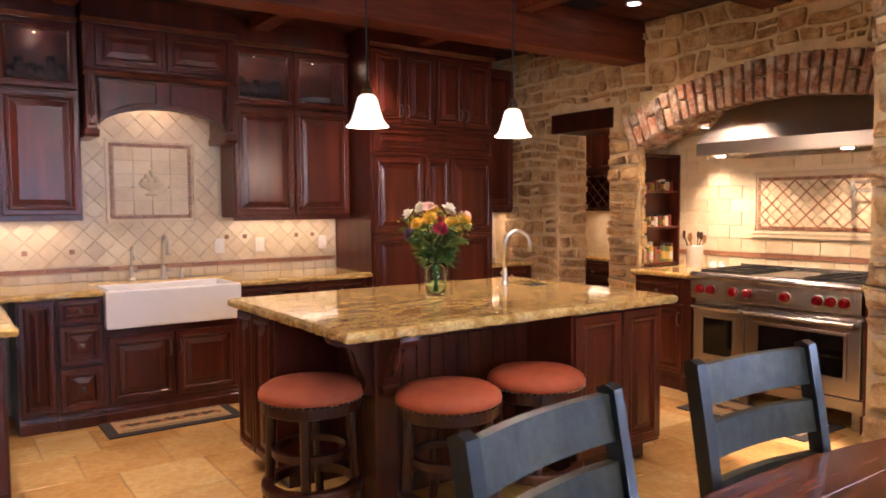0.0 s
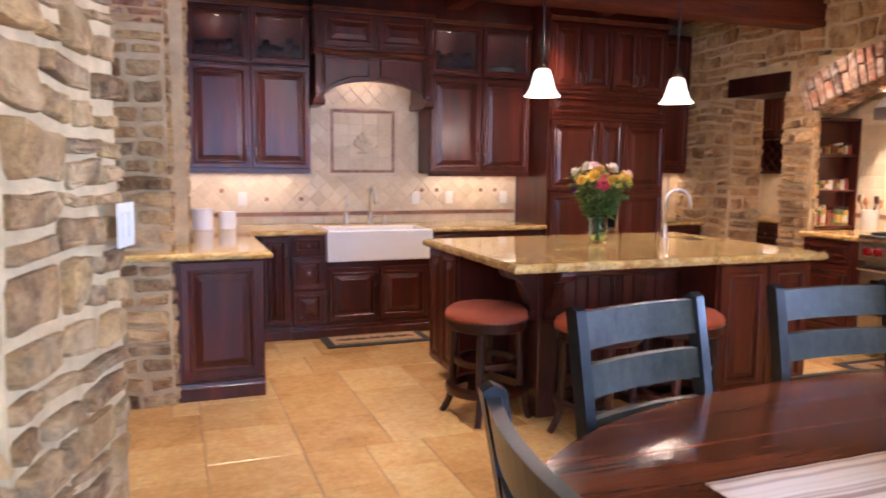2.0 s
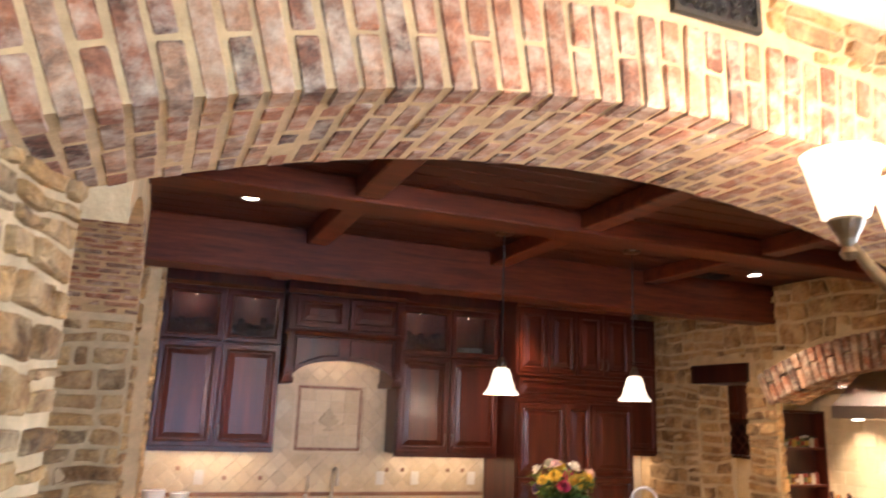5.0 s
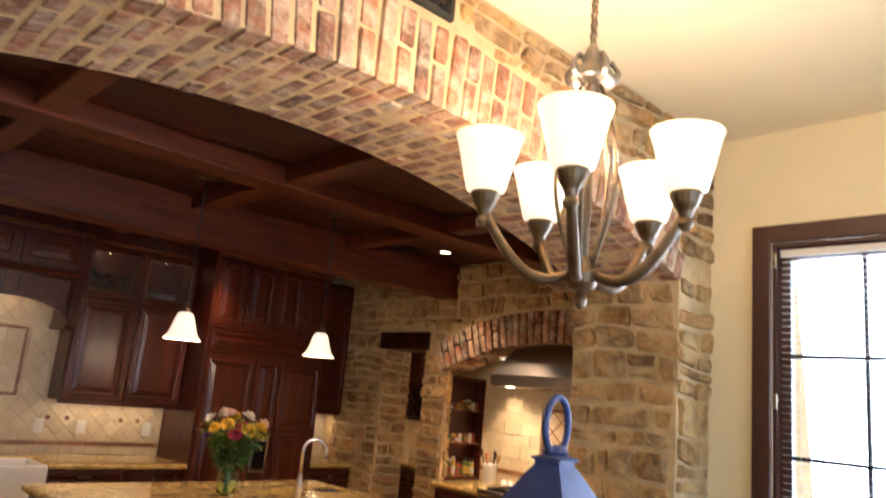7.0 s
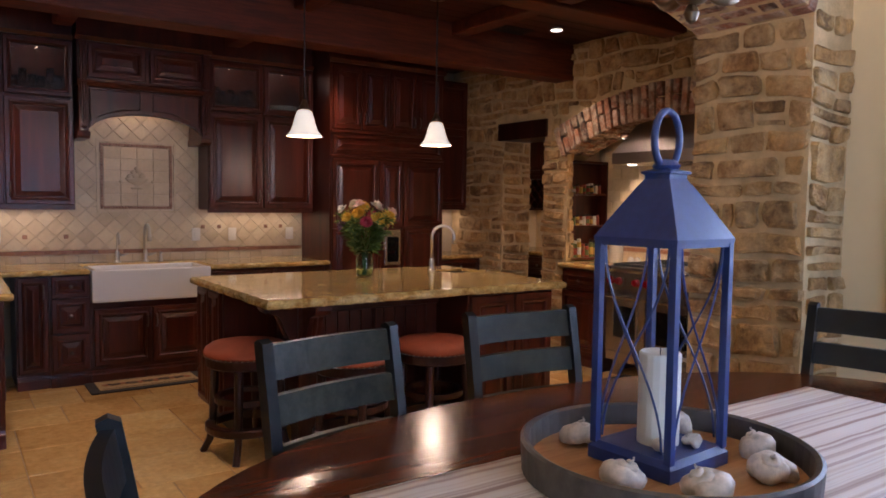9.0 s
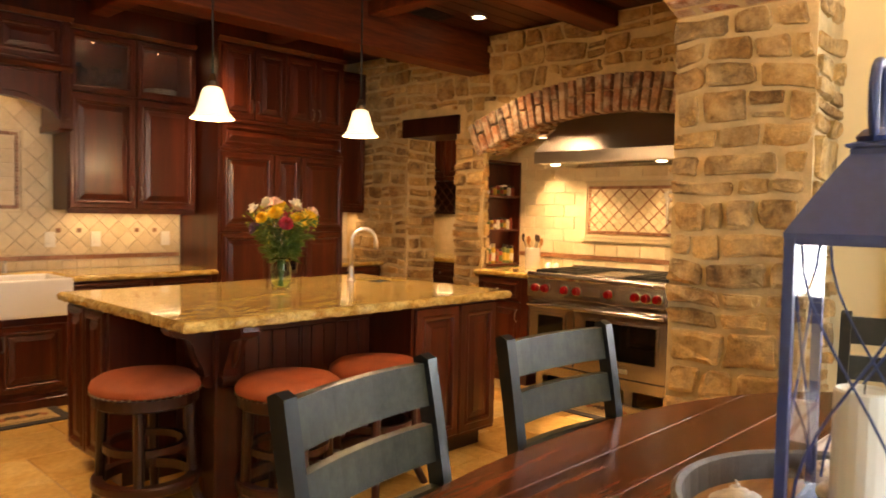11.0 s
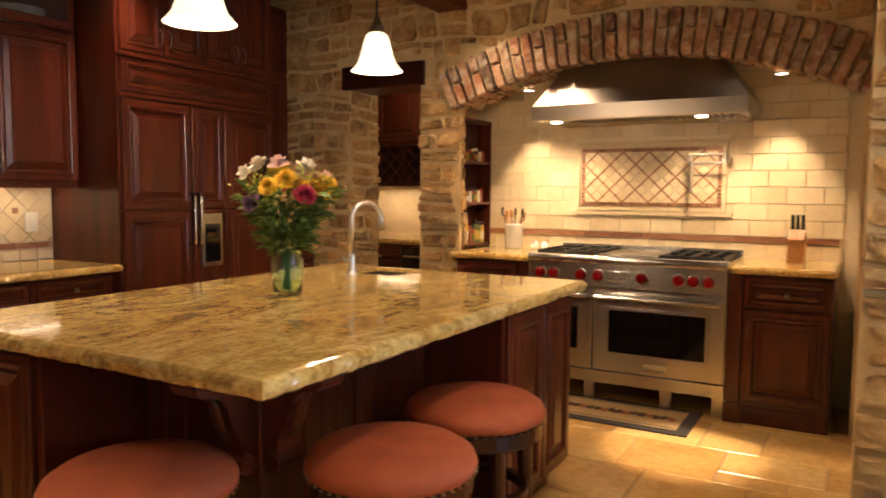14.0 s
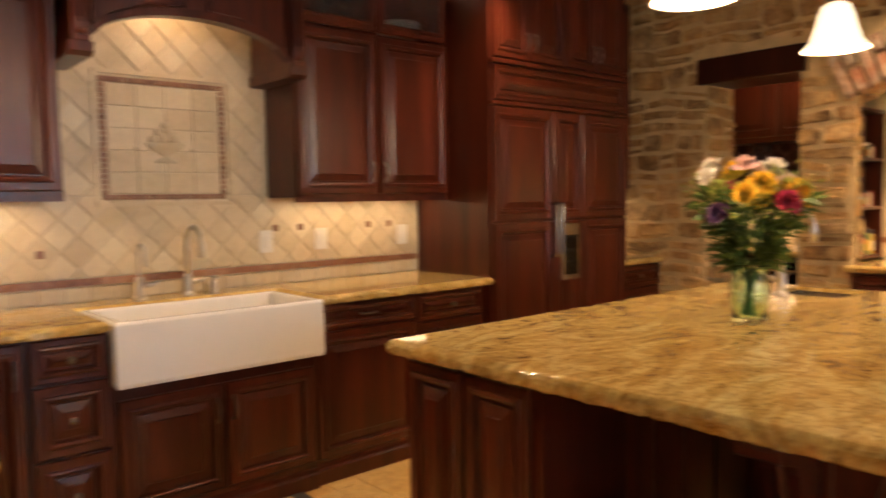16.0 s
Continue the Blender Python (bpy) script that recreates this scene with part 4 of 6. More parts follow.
# spice shelves in the side of the niche
t = thing("spice_shelf", pose(0, 0, 0), "open cherry wood spice shelves set in the stone", "shelf")
part("back", box(X_ST + .062, X_NI - .006, NI_L + .145, NI_L + .157, .91, 1.84), M_CHERRY, t)
for x in (X_ST + .062, X_NI - .026):
    part("side", box(x, x + .02, NI_L + .035, NI_L + .145, .91, 1.84), M_CHERRY, t)
part("head_rail", box(X_ST + .08, X_NI - .026, NI_L + .035, NI_L + .145, 1.82, 1.84), M_CHERRY, t)
for z in (.915, 1.22, 1.52):
    part("shelf", box(X_ST + .08, X_NI - .026, NI_L + .04, NI_L + .145, z, z + .018), M_CHERRY, t)

# ---- pendants ----
def pendant(x, y):
    t = thing("pendant_lamp", pose(x, y, 0), "bell-shaped frosted glass pendant lamp, lit, on a dark stem", "pendant lamp", "pendants")
    part("canopy", lathe(bmesh.new(), [(0, CEIL), (.06, CEIL), (.055, CEIL - .02), (.01, CEIL - .03), (0, CEIL - .03)], 20), M_BRONZE, t)
    part("stem", tube(bmesh.new(), [(0, 0, 2.03), (0, 0, CEIL - .02)], .006, 8), M_IRON, t)
    part("socket", lathe(bmesh.new(), [(0, 2.06), (.012, 2.06), (.022, 2.03), (.030, 2.02), (.032, 1.995), (.0, 1.995)], 16), M_BRONZE, t, smooth=False)
    s = part("shade", lathe(bmesh.new(), [(.030, 1.995), (.046, 1.985), (.058, 1.95), (.068, 1.91), (.084, 1.865), (.106, 1.838), (.112, 1.832), (.106, 1.834), (.080, 1.862), (.060, 1.91), (.04, 1.98)], 28), M_SHADE, t, "lit frosted glass bell shade", smooth=True)
    lamp('POINT', "pendant_bulb", pose(x, y, 1.80), 30, WARM, .05)


pendant(.525, .745)
pendant(1.53, .78)

# ---- dining table ----
TX, TY = .27, -2.42
t = thing("dining_table", pose(TX, TY, 0), "oval dark plank dining table with a pedestal", "table")
TA, TB = 1.36, .835


def oval(a, b, n=64, p=2.25):
    return [(a * math.copysign(abs(math.cos(q)) ** (2 / p), math.cos(q)), b * math.copysign(abs(math.sin(q)) ** (2 / p), math.sin(q))) for q in (2 * math.pi * i / n for i in range(n))]


part("tabletop", loops(bmesh.new(), [[(x, y, z) for x, y in oval(TA - k, TB - k)] for k, z in ((.06, .725), (.012, .725), (.004, .732), (.004, .756))]), M_TABLE, t)


def strip(poly, lo, hi):
    for lim, sg in ((lo, 1), (hi, -1)):
        out = []
        for i in range(len(poly)):
            p, q = poly[i - 1], poly[i]
            ip, iq = sg * (p[1] - lim) >= 0, sg * (q[1] - lim) >= 0
            if ip != iq:
                f = (lim - p[1]) / (q[1] - p[1])
                out.append((p[0] + f * (q[0] - p[0]), lim))
            if iq:
                out.append(q)
        poly = out
    return poly


for i in range(10):
    lo, hi = -TB + i * TB / 5, -TB + (i + 1) * TB / 5
    poly = strip(oval(TA, TB), lo, hi)
    cx, cy = 0, (lo + hi) / 2
    hw = (hi - lo) / 2
    rows = [[(cx + (x - cx) * (1 - e / TA), cy + (y - cy) * (1 - e / hw), z) for x, y in poly] for e, z in ((.0004, .756), (.0004, .7695), (.0014, .771))]
    part("plank", loops(bmesh.new(), rows), M_TABLE, t)
part("apron", loops(bmesh.new(), [[(x, y, z) for x, y in oval(TA - .18, TB - .18)] for z in (.63, .725)]), M_TABLE, t)
for s in (-1, 1):
    part("pedestal", lathe(bmesh.new(), [(.05, .0), (.26, .0), (.26, .05), (.14, .09), (.10, .18), (.13, .32), (.15, .42), (.10, .55), (.14, .62), (0, .62)], 24, s * .55), M_TABLE, t)


# ---- dining chairs ----
def chair(m, dark=False):
    paint = M_CHAIRLEG if dark else M_CHAIR
    t = thing("dining_chair", m, "ladder-back wooden dining chair painted worn grey green" if not dark else "ladder-back wooden dining chair painted dark", "chair", "dining chairs")
    w = .228
    for s in (-1, 1):
        pts = []
        o = []
        for i in range(13):
            z = 1.04 * i / 12
            y = .0 if z < .45 else .085 * ((z - .45) / .57) ** 1.3
            y += .03 * (1 - min(1, z / .45)) ** 2
            o.append((y, z))
        bm = prism(bmesh.new(), [(y - .022, z) for y, z in o] + [(o[-1][0], 1.05)] + [(y + .020, z) for y, z in o[::-1]], 'x', s * w - .017, s * w + .017)
        part("back_post", bm, M_CHAIRLEG, t)
    def rail(z0, z1):
        bm = bmesh.new()
        n = 10
        for k, (za, zb) in enumerate(((z0, z1),)):
            rows = []
            for i in range(n + 1):
                x = -w + .015 + (2 * w - .03) * i / n
                bow = .024 * (1 - (x / w) ** 2)
                ya = .085 * (max(0, za - .45) / .57) ** 1.3
                yb = .085 * (max(0, zb - .45) / .57) ** 1.3
                rows.append([(x, ya + bow - .012, za), (x, yb + bow - .012, zb), (x, yb + bow + .012, zb), (x, ya + bow + .012, za)])
            loops(bm, rows)
        return bm
    for z0, z1 in ((.935, 1.03), (.810, .893), (.690, .755)):
        part("back_slat", rail(z0, z1), paint, t)
    part("seat", box(-.22, .22, -.42, .02, .43, .465, .012), M_CHAIRLEG, t)
    for s in (-1, 1):
        part("front_leg", box(s * .20 - .02, s * .20 + .02, -.40, -.36, 0, .43, .004), M_CHAIRLEG, t)
        part("side_stretcher", box(s * .205 - .01, s * .205 + .01, -.37, .0, .18, .21), M_CHAIRLEG, t)
    part("front_stretcher", box(-.18, .18, -.39, -.37, .25, .28), M_CHAIRLEG, t)
    return t


# backs towards the island
c0 = chair(pose(-.375, -1.655, 0, 0, 0, 11))
copy_thing(c0, pose(.40, -1.585, 0, 0, 0, -3))
# east end and west end
c1 = chair(pose(1.52, -2.19, 0, 0, 0, -80), True)
copy_thing(c1, pose(-1.05, -2.40, 0, 0, 0, 81))


# ---- chandelier ----
t = thing("chandelier", pose(.302, -2.28, 0), "bronze chandelier with five lit frosted glass cup shades", "chandelier")
part("column", lathe(bmesh.new(), [(0, 1.905), (.014, 1.915), (.02, 1.935), (.012, 1.955), (.034, 1.962), (.046, 1.98), (.046, 2.01), (.026, 2.035), (.016, 2.06), (.02, 2.2), (.018, 2.4), (.012, 2.56), (.02, 2.58), (0, 2.58)], 16), M_BRONZE, t, smooth=False)
part("bell", lathe(bmesh.new(), [(0, 2.575), (.04, 2.575), (.068, 2.59), (.072, 2.60), (.060, 2.625), (.025, 2.65), (.034, 2.665), (.02, 2.695), (.008, 2.72), (0, 2.72)], 20), M_PEWTER, t, smooth=True)
for i in range(5):
    a = math.radians(72 * i + 65)
    ca, sa = math.cos(a), math.sin(a)
    pts = []
    for k in range(13):
        s = k / 12
        r = .03 + .260 * s
        z = 2.01 + .14 * s ** 2 - .055 * math.sin(math.pi * s * 1.0) + .02 * s
        pts.append((r * ca, r * sa, z))
    arm = part("arm", tube(bmesh.new(), pts, [.013 + .005 * math.sin(math.pi * k / 12) for k in range(13)], 10), M_BRONZE, t, smooth=True)
    pts = [( (.03 + .06 * math.sin(math.pi * s)) * ca, (.03 + .06 * math.sin(math.pi * s)) * sa, 2.02 + .56 * s) for s in (k / 12 for k in range(13))]
    part("inner_scroll", tube(bmesh.new(), pts, .006, 8), M_BRONZE, t, smooth=True)
    cx, cy = .290 * ca, .290 * sa
    c = part("socket", lathe(bmesh.new(), [(0, 2.115), (.014, 2.12), (.022, 2.135), (.016, 2.15), (.022, 2.17), (.034, 2.19), (.044, 2.215), (.040, 2.23), (0, 2.23)], 16, cx, cy), M_BRONZE, t)
    part("shade", lathe(bmesh.new(), [(.042, 2.222), (.056, 2.228), (.072, 2.29), (.090, 2.365), (.099, 2.392), (.095, 2.392), (.086, 2.365), (.068, 2.29), (.042, 2.232)], 24, cx, cy), M_SHADE, c, "lit frosted glass cup shade", smooth=True)
    lamp('POINT', "chandelier_bulb", pose(.302 + cx, -2.28 + cy, 2.42), 19, WARM, .05)
for i in range(5):
    a = math.radians(72 * i + 30)
    pts = [((.03 + .05 * math.sin(2.6 * k / 8)) * math.cos(a), (.03 + .05 * math.sin(2.6 * k / 8)) * math.sin(a), 2.575 + .085 * k / 8) for k in range(9)]
    part("leaf_curl", tube(bmesh.new(), pts, [.006, .010, .012, .012, .011, .010, .008, .007, .012], 8), M_PEWTER, t, smooth=True)
n = 22
for i in range(n):
    z = 2.728 + i * .0179
    a = (i % 2) * math.pi / 2
    pts = [(.011 * math.cos(q) * math.cos(a), .011 * math.cos(q) * math.sin(a), z + .0145 * math.sin(q)) for q in (2 * math.pi * k / 8 for k in range(8))]
    part("chain_link", tube(bmesh.new(), pts, .0034, 6, True), M_BRONZE, t)
part("canopy", lathe(bmesh.new(), [(0, CEIL_D), (.065, CEIL_D), (.06, CEIL_D - .02), (.01, CEIL_D - .03), (0, CEIL_D - .03)], 20), M_BRONZE, t)


# ---- window in the east wall ----
def window(name, m, w, z0, z1, cols, rows, label):
    """In the wall's own frame: x along it, -y into the room."""
    t = tagged(thing(name, m, label, "window"), kind="structure")
    for a in ((-.09, 0, z0 - .09, z1 + .09), (w, w + .09, z0 - .09, z1 + .09)):
        part("casing", box(a[0], a[1], -.03, .0, a[2], a[3], .005), M_FRAME, t)
    part("casing", box(0, w, -.03, .0, z1, z1 + .09, .005), M_FRAME, t)
    part("window_sill", box(-.12, w + .12, -.07, .12, z0 - .035, z0, .006), M_FRAME, t)
    part("jamb", box(0, .02, 0, .16, z0, z1), M_FRAME, t)
    part("jamb", box(w - .02, w, 0, .16, z0, z1), M_FRAME, t)
    part("jamb", box(.02, w - .02, 0, .16, z1 - .02, z1), M_FRAME, t)
    for i in range(2):
        a, b = .02 + i * (w - .04) / 2, .02 + (i + 1) * (w - .04) / 2
        bm = box(a, a + .05, .05, .09, z0, z1 - .02)
        bx(bm, b - .05, b, .05, .09, z0, z1 - .02)
        bx(bm, a + .05, b - .05, .05, .09, z1 - .075, z1 - .02)
        bx(bm, a + .05, b - .05, .05, .09, z0, z0 + .07)
        f = part("sash", bm, M_FRAME, t)
        for k in range(1, cols):
            x = a + .05 + (b - a - .1) * k / cols
            part("muntin", box(x - .009, x + .009, .06, .08, z0 + .07, z1 - .075), M_IRON, f)
        for k in range(1, rows):
            z = z0 + .07 + (z1 - z0 - .145) * k / rows
            part("muntin", box(a + .05, b - .05, .058, .082, z - .009, z + .009), M_IRON, f)
        g = part("pane", box(a + .05, b - .05, .068, .072, z0 + .07, z1 - .075), M_PANE, f)
        g.visible_shadow = False
    return t


window("window_1", pose(2.25, -2.02, 0, 0, 0, -90), 1.55, .95, 2.53, 2, 3, "dark framed divided window full of bright daylight")
for y in (1.0, 1.72, 2.40):
    part("hinge", tube(bmesh.new(), [(.03, -.036, y), (.03, -.036, y + .07)], .008, 8), M_NAIL, bpy.data.objects["window_1"], "small brass hinge")
t = thing("window_blind", pose(2.25, -2.02, 0, 0, 0, -90), "white horizontal slat blind lowered with open slats", "blind")
part("headrail", box(.03, 1.52, .018, .046, 2.465, 2.50, .003), M_WHITE, t)
slat = part("slat", box(.035, 1.515, .019, .043, -.0006, .0006), M_WHITE, t)
slat.matrix_local = Matrix.Translation((0, 0, 2.44))
for i in range(1, 46):
    o = new("slat", slat.data)
    o.parent = t
    o.matrix_local = Matrix.Translation((0, 0, 2.44 - i * .032))
for x in (.12, .775, 1.43):
    part("cord", tube(bmesh.new(), [(x, .031, .985), (x, .031, 2.47)], .0012, 5), M_WHITE, t)
window("window_2", pose(1.62, -6.0, 0, 0, 0, 180), 3.44, .58, 2.42, 3, 3, "wide dark framed window behind the table")

# ---- things on the counters ----
def faucet(m, h, reach, label, lever=True, r=.011):
    t = thing("faucet", m, label, "faucet")
    part("base", lathe(bmesh.new(), [(0, 0), (.028, 0), (.028, .008), (.02, .02), (.018, .09), (.014, .10), (0, .10)], 18), M_NICKEL, t, smooth=False)
    pts = [(0, 0, .08), (0, 0, h - reach / 2)]
    for i in range(1, 13):
        a = math.pi * i / 12
        pts.append((0, -reach / 2 + reach / 2 * math.cos(a), h - reach / 2 + reach / 2 * math.sin(a)))
    pts.append((0, -reach, h - reach / 2 - .05))
    part("spout", tube(bmesh.new(), pts, [r] * (len(pts) - 2) + [r * 1.25, r * 1.35], 12), M_NICKEL, t, smooth=True)
    if lever:
        part("lever", tube(bmesh.new(), [(.015, 0, .06), (.06, 0, .065), (.085, -.01, .075)], [.012, .009, .006], 10), M_NICKEL, t, smooth=True)
    return t


faucet(pose(.07, 3.07, ZS), .32, .17, "brushed nickel gooseneck faucet at the farmhouse sink", r=.013)
faucet(pose(-.15, 3.08, ZS), .25, .09, "small brushed nickel filter tap at the sink", r=.006)
faucet(pose(1.665, 1.02, .92, 0, 0, 70), .34, .17, "brushed nickel gooseneck faucet on the island", r=.012)
faucet(pose(4.40, 2.12, .915, 0, 0, -60), .30, .15, "brushed nickel pantry faucet")
t = thing("soap_dispenser", pose(.20, 3.08, ZS), "brushed nickel soap dispenser by the sink", "soap dispenser")
part("pump", lathe(bmesh.new(), [(0, 0), (.018, 0), (.014, .05), (.008, .06), (.008, .08), (0, .08)], 14), M_NICKEL, t)
part("nozzle", tube(bmesh.new(), [(0, 0, .078), (0, -.05, .075)], .006, 8), M_NICKEL, t)
t = thing("prep_sink", pose(1.86, .96, .0), "small stainless prep sink set into the island", "sink")
part("basin", loops(bmesh.new(), [rect(-.135, .135, -.135, .135, .905), rect(-.13, .13, -.13, .13, .905), rect(-.125, .125, -.125, .125, .78)]), M_STEEL, t)

# flowers
FL = 1.22
t = thing("flower_vase", pose(.99, .815, .921), "clear glass vase of yellow, pink and white mixed flowers", "vase of flowers")
part("vase", lathe(bmesh.new(), [(0, 0), (.048, 0), (.055, .01), (.058, .06), (.060, .12), (.052, .155), (.058, .18), (.060, .185), (.056, .185), (.047, .155), (.055, .12), (.053, .06), (.048, .014), (0, .012)], 28), M_WATER, t, "clear green-tinted glass jar", smooth=True).visible_shadow = False
M_STEM = plain("green_stem", (.045, .12, .025), .6, 0, .3, 40, .1)
M_LEAF = ramped("flower_foliage", [(.2, (.035, .080, .014)), (.5, (.085, .145, .022)), (.85, (.17, .24, .045))], 30, .55, 4, 0, .1)
M_FEATHER = ramped("yellow_green_filler", [(.2, (.14, .20, .03)), (.8, (.40, .40, .06))], 40, .7, 4)
PETALS = {"yellow": plain("yellow_petal", (.78, .48, .02), .6, 0, .25, 50, .1), "pink": plain("pale_pink_petal", (.78, .52, .46), .6, 0, .2, 50, .1),
          "white": plain("white_petal", (.82, .76, .64), .6, 0, .12, 50, .1), "red": plain("magenta_petal", (.50, .04, .10), .6, 0, .3, 50, .1), "purple": plain("purple_petal", (.12, .05, .14), .6, 0, .3, 50, .1)}
rng = random.Random(4)
for i in range(16):
    a, r = rng.uniform(0, 6.28), rng.uniform(.004, .028)
    a2, r2 = a + rng.uniform(-.5, .5), rng.uniform(.03, .14)
    part("stem", tube(bmesh.new(), [(r * math.cos(a + 2), r * math.sin(a + 2), .016), (r * math.cos(a), r * math.sin(a), .17), (r2 * math.cos(a2), r2 * math.sin(a2), .34)], .0035, 6), M_STEM, t)


def leaf(bm, p, d, l, w, rng):
    d = Vector(d).normalized()
    s = d.cross(Vector((rng.uniform(-1, 1), rng.uniform(-1, 1), 1))).normalized()
    u = s.cross(d).normalized()
    p = Vector(p)
    a = bm.verts.new(p)
    b = bm.verts.new(p + d * l * .5 + s * w / 2 + u * l * .06)
    m = bm.verts.new(p + d * l * .5 - u * l * .04)
    c = bm.verts.new(p + d * l * .5 - s * w / 2 + u * l * .06)
    e = bm.verts.new(p + d * l - u * l * .12)
    for f in ((a, b, m), (a, m, c), (b, e, m), (m, e, c)):
        bm.faces.new(f)


bm, bm2 = bmesh.new(), bmesh.new()
for i in range(620):
    a, z = rng.uniform(0, 6.28), rng.uniform(.17, .36)
    rad = (.04 + .10 * ((z - .17) / .19)) * rng.uniform(.3, 1)
    leaf(bm, (rad * math.cos(a), rad * math.sin(a), z), (math.cos(a), math.sin(a), rng.uniform(-.3, .9)), rng.uniform(.03, .075), rng.uniform(.010, .024), rng)
for i in range(420):
    k = i % 14
    a = k * 2.4 + .3
    c = Vector((.135 * math.cos(a) * (.55 + .45 * (k % 3) / 2), .135 * math.sin(a) * (.55 + .45 * (k % 3) / 2), .33 + .05 * (k % 4) / 3))
    o = Vector((rng.gauss(0, 1), rng.gauss(0, 1), rng.gauss(0, 1.2))) * .020
    leaf(bm2, c + o, o + Vector((0, 0, .02)), .018, .009, rng)
for b_ in (bm, bm2):
    for v in b_.verts:
        v.co = Vector((v.co.x * FL, v.co.y * FL, .17 + (v.co.z - .17) * FL))
part("foliage", bm, M_LEAF, t, "dark green leaves")
part("filler_blossom", bm2, M_FEATHER, t, "feathery yellow-green sprays")["kind"] = "stuff"


def bloom(x, y, z, r, colour, layers):
    bm = bmesh.new()
    for k in range(layers):
        n = 10 + 3 * k
        for i in range(n):
            a = 2 * math.pi * (i + .5 * (k % 2)) / n
            el = .25 + 1.1 * (1 - k / max(1, layers - 1)) if layers > 1 else .4
            leaf(bm, (0, 0, .004 * (layers - k)), (math.cos(a) * math.cos(el), math.sin(a) * math.cos(el), math.sin(el)), r * (.55 + .45 * (k + 1) / layers), r * .55, rng)
    o = part("bloom", bm, PETALS[colour], t)
    tilt = Vector((x, y, .10)).to_track_quat('Z', 'Y').to_matrix().to_4x4()
    o.matrix_local = Matrix.Translation((x * FL, y * FL, .17 + (z - .17) * FL)) @ tilt @ Matrix.Diagonal((FL, FL, FL, 1))
    return o


for b in ((.10, -.06, .355, .045, "yellow", 4), (.12, .03, .34, .045, "yellow", 4), (.02, -.10, .35, .038, "yellow", 4), (-.07, -.06, .38, .034, "yellow", 3), (.02, .05, .41, .034, "yellow", 4),
          (-.05, -.11, .335, .032, "red", 4), (-.12, .02, .31, .03, "purple", 3), (.10, .10, .37, .03, "red", 3),
          (-.03, .0, .425, .034, "pink", 2), (.05, -.03, .42, .034, "white", 2), (.15, -.02, .385, .032, "pink", 2), (-.10, .06, .40, .030, "white", 2), (.16, .06, .33, .03, "pink", 2), (-.01, .10, .43, .03, "white", 2), (.09, .02, .415, .03, "pink", 2), (-.13, -.05, .36, .028, "yellow", 3)):
    bloom(*b[:3], b[3] * 1.22, b[4], b[5] + 1)

# canisters
for x, y, r, h in ((-1.36, 2.82, .085, .15), (-1.17, 2.86, .070, .125)):
    t = thing("canister", pose(x, y, ZS), "white ceramic lidded kitchen canister on the counter", "canister", "canisters")
    part("jar", lathe(bmesh.new(), [(0, 0), (r * .97, 0), (r, .006), (r, h - .01), (r * .98, h), (0, h)], 28), M_CERAMIC, t, smooth=False)
    part("lid", lathe(bmesh.new(), [(0, h), (r * 1.02, h), (r * 1.02, h + .014), (r * .9, h + .018), (0, h + .02)], 28), M_CERAMIC, t, smooth=False)

# utensil crock
t = thing("utensil_crock", pose(3.77, 1.13, .905), "white ceramic crock holding wooden spoons and spatulas", "utensil crock")
part("crock", lathe(bmesh.new(), [(0, 0), (.058, 0), (.064, .01), (.066, .17), (.070, .18), (.062, .18), (.058, .02), (0, .02)], 28), M_CERAMIC, t, smooth=True)
for i, (a, l, w) in enumerate(((.3, .30, .022), (1.2, .28, .028), (2.2, .31, .02), (3.3, .29, .03), (4.4, .30, .024), (5.4, .27, .026))):
    d = Vector((.32 * math.cos(a), .32 * math.sin(a), 1)).normalized()
    u = part("utensil", tube(bmesh.new(), [d * .05, d * (l - .05)], .005, 8), M_TRAY if i % 2 else M_DARKWOOD, t)
    bm = lathe(bmesh.new(), [(0, -.035), (w * .7, -.02), (w, .005), (w * .8, .03), (0, .042)], 12, 0, 0, 0, 1, .3)
    h = part("spoon_bowl", bm, M_TRAY if i % 2 else M_DARKWOOD, u, smooth=True)
    h.matrix_local = Matrix.Translation(d * (l - .03))
for y in (.98, .90):
    t = thing("salt_cellar", pose(3.80, y, .905), "small cream ceramic salt cellar by the range", "jar", "salt cellars")
    part("pot", lathe(bmesh.new(), [(0, 0), (.025, 0), (.030, .012), (.028, .045), (0, .047)], 18), M_CERAMIC, t, smooth=True)
    part("lid", lathe(bmesh.new(), [(0, .047), (.027, .047), (.02, .056), (.005, .06), (0, .066)], 18), M_CERAMIC, t, smooth=True)
# knife block
t = thing("knife_block", pose(3.72, -.74, .905), "light wood knife block with black-handled knives", "knife block")
part("block", prism(bmesh.new(), [(-.07, 0), (.07, 0), (.10, .12), (-.01, .20), (-.07, .14)], 'y', -.045, .045), M_TRAY, t)
for i in range(3):
    for j in range(2):
        y = -.028 + i * .028
        part("knife_handle", tube(bmesh.new(), [(.03 + j * .04, y, .165 - j * .03), (-.005 + j * .04, y, .285 - j * .045)], .010, 8), M_IRON, t)
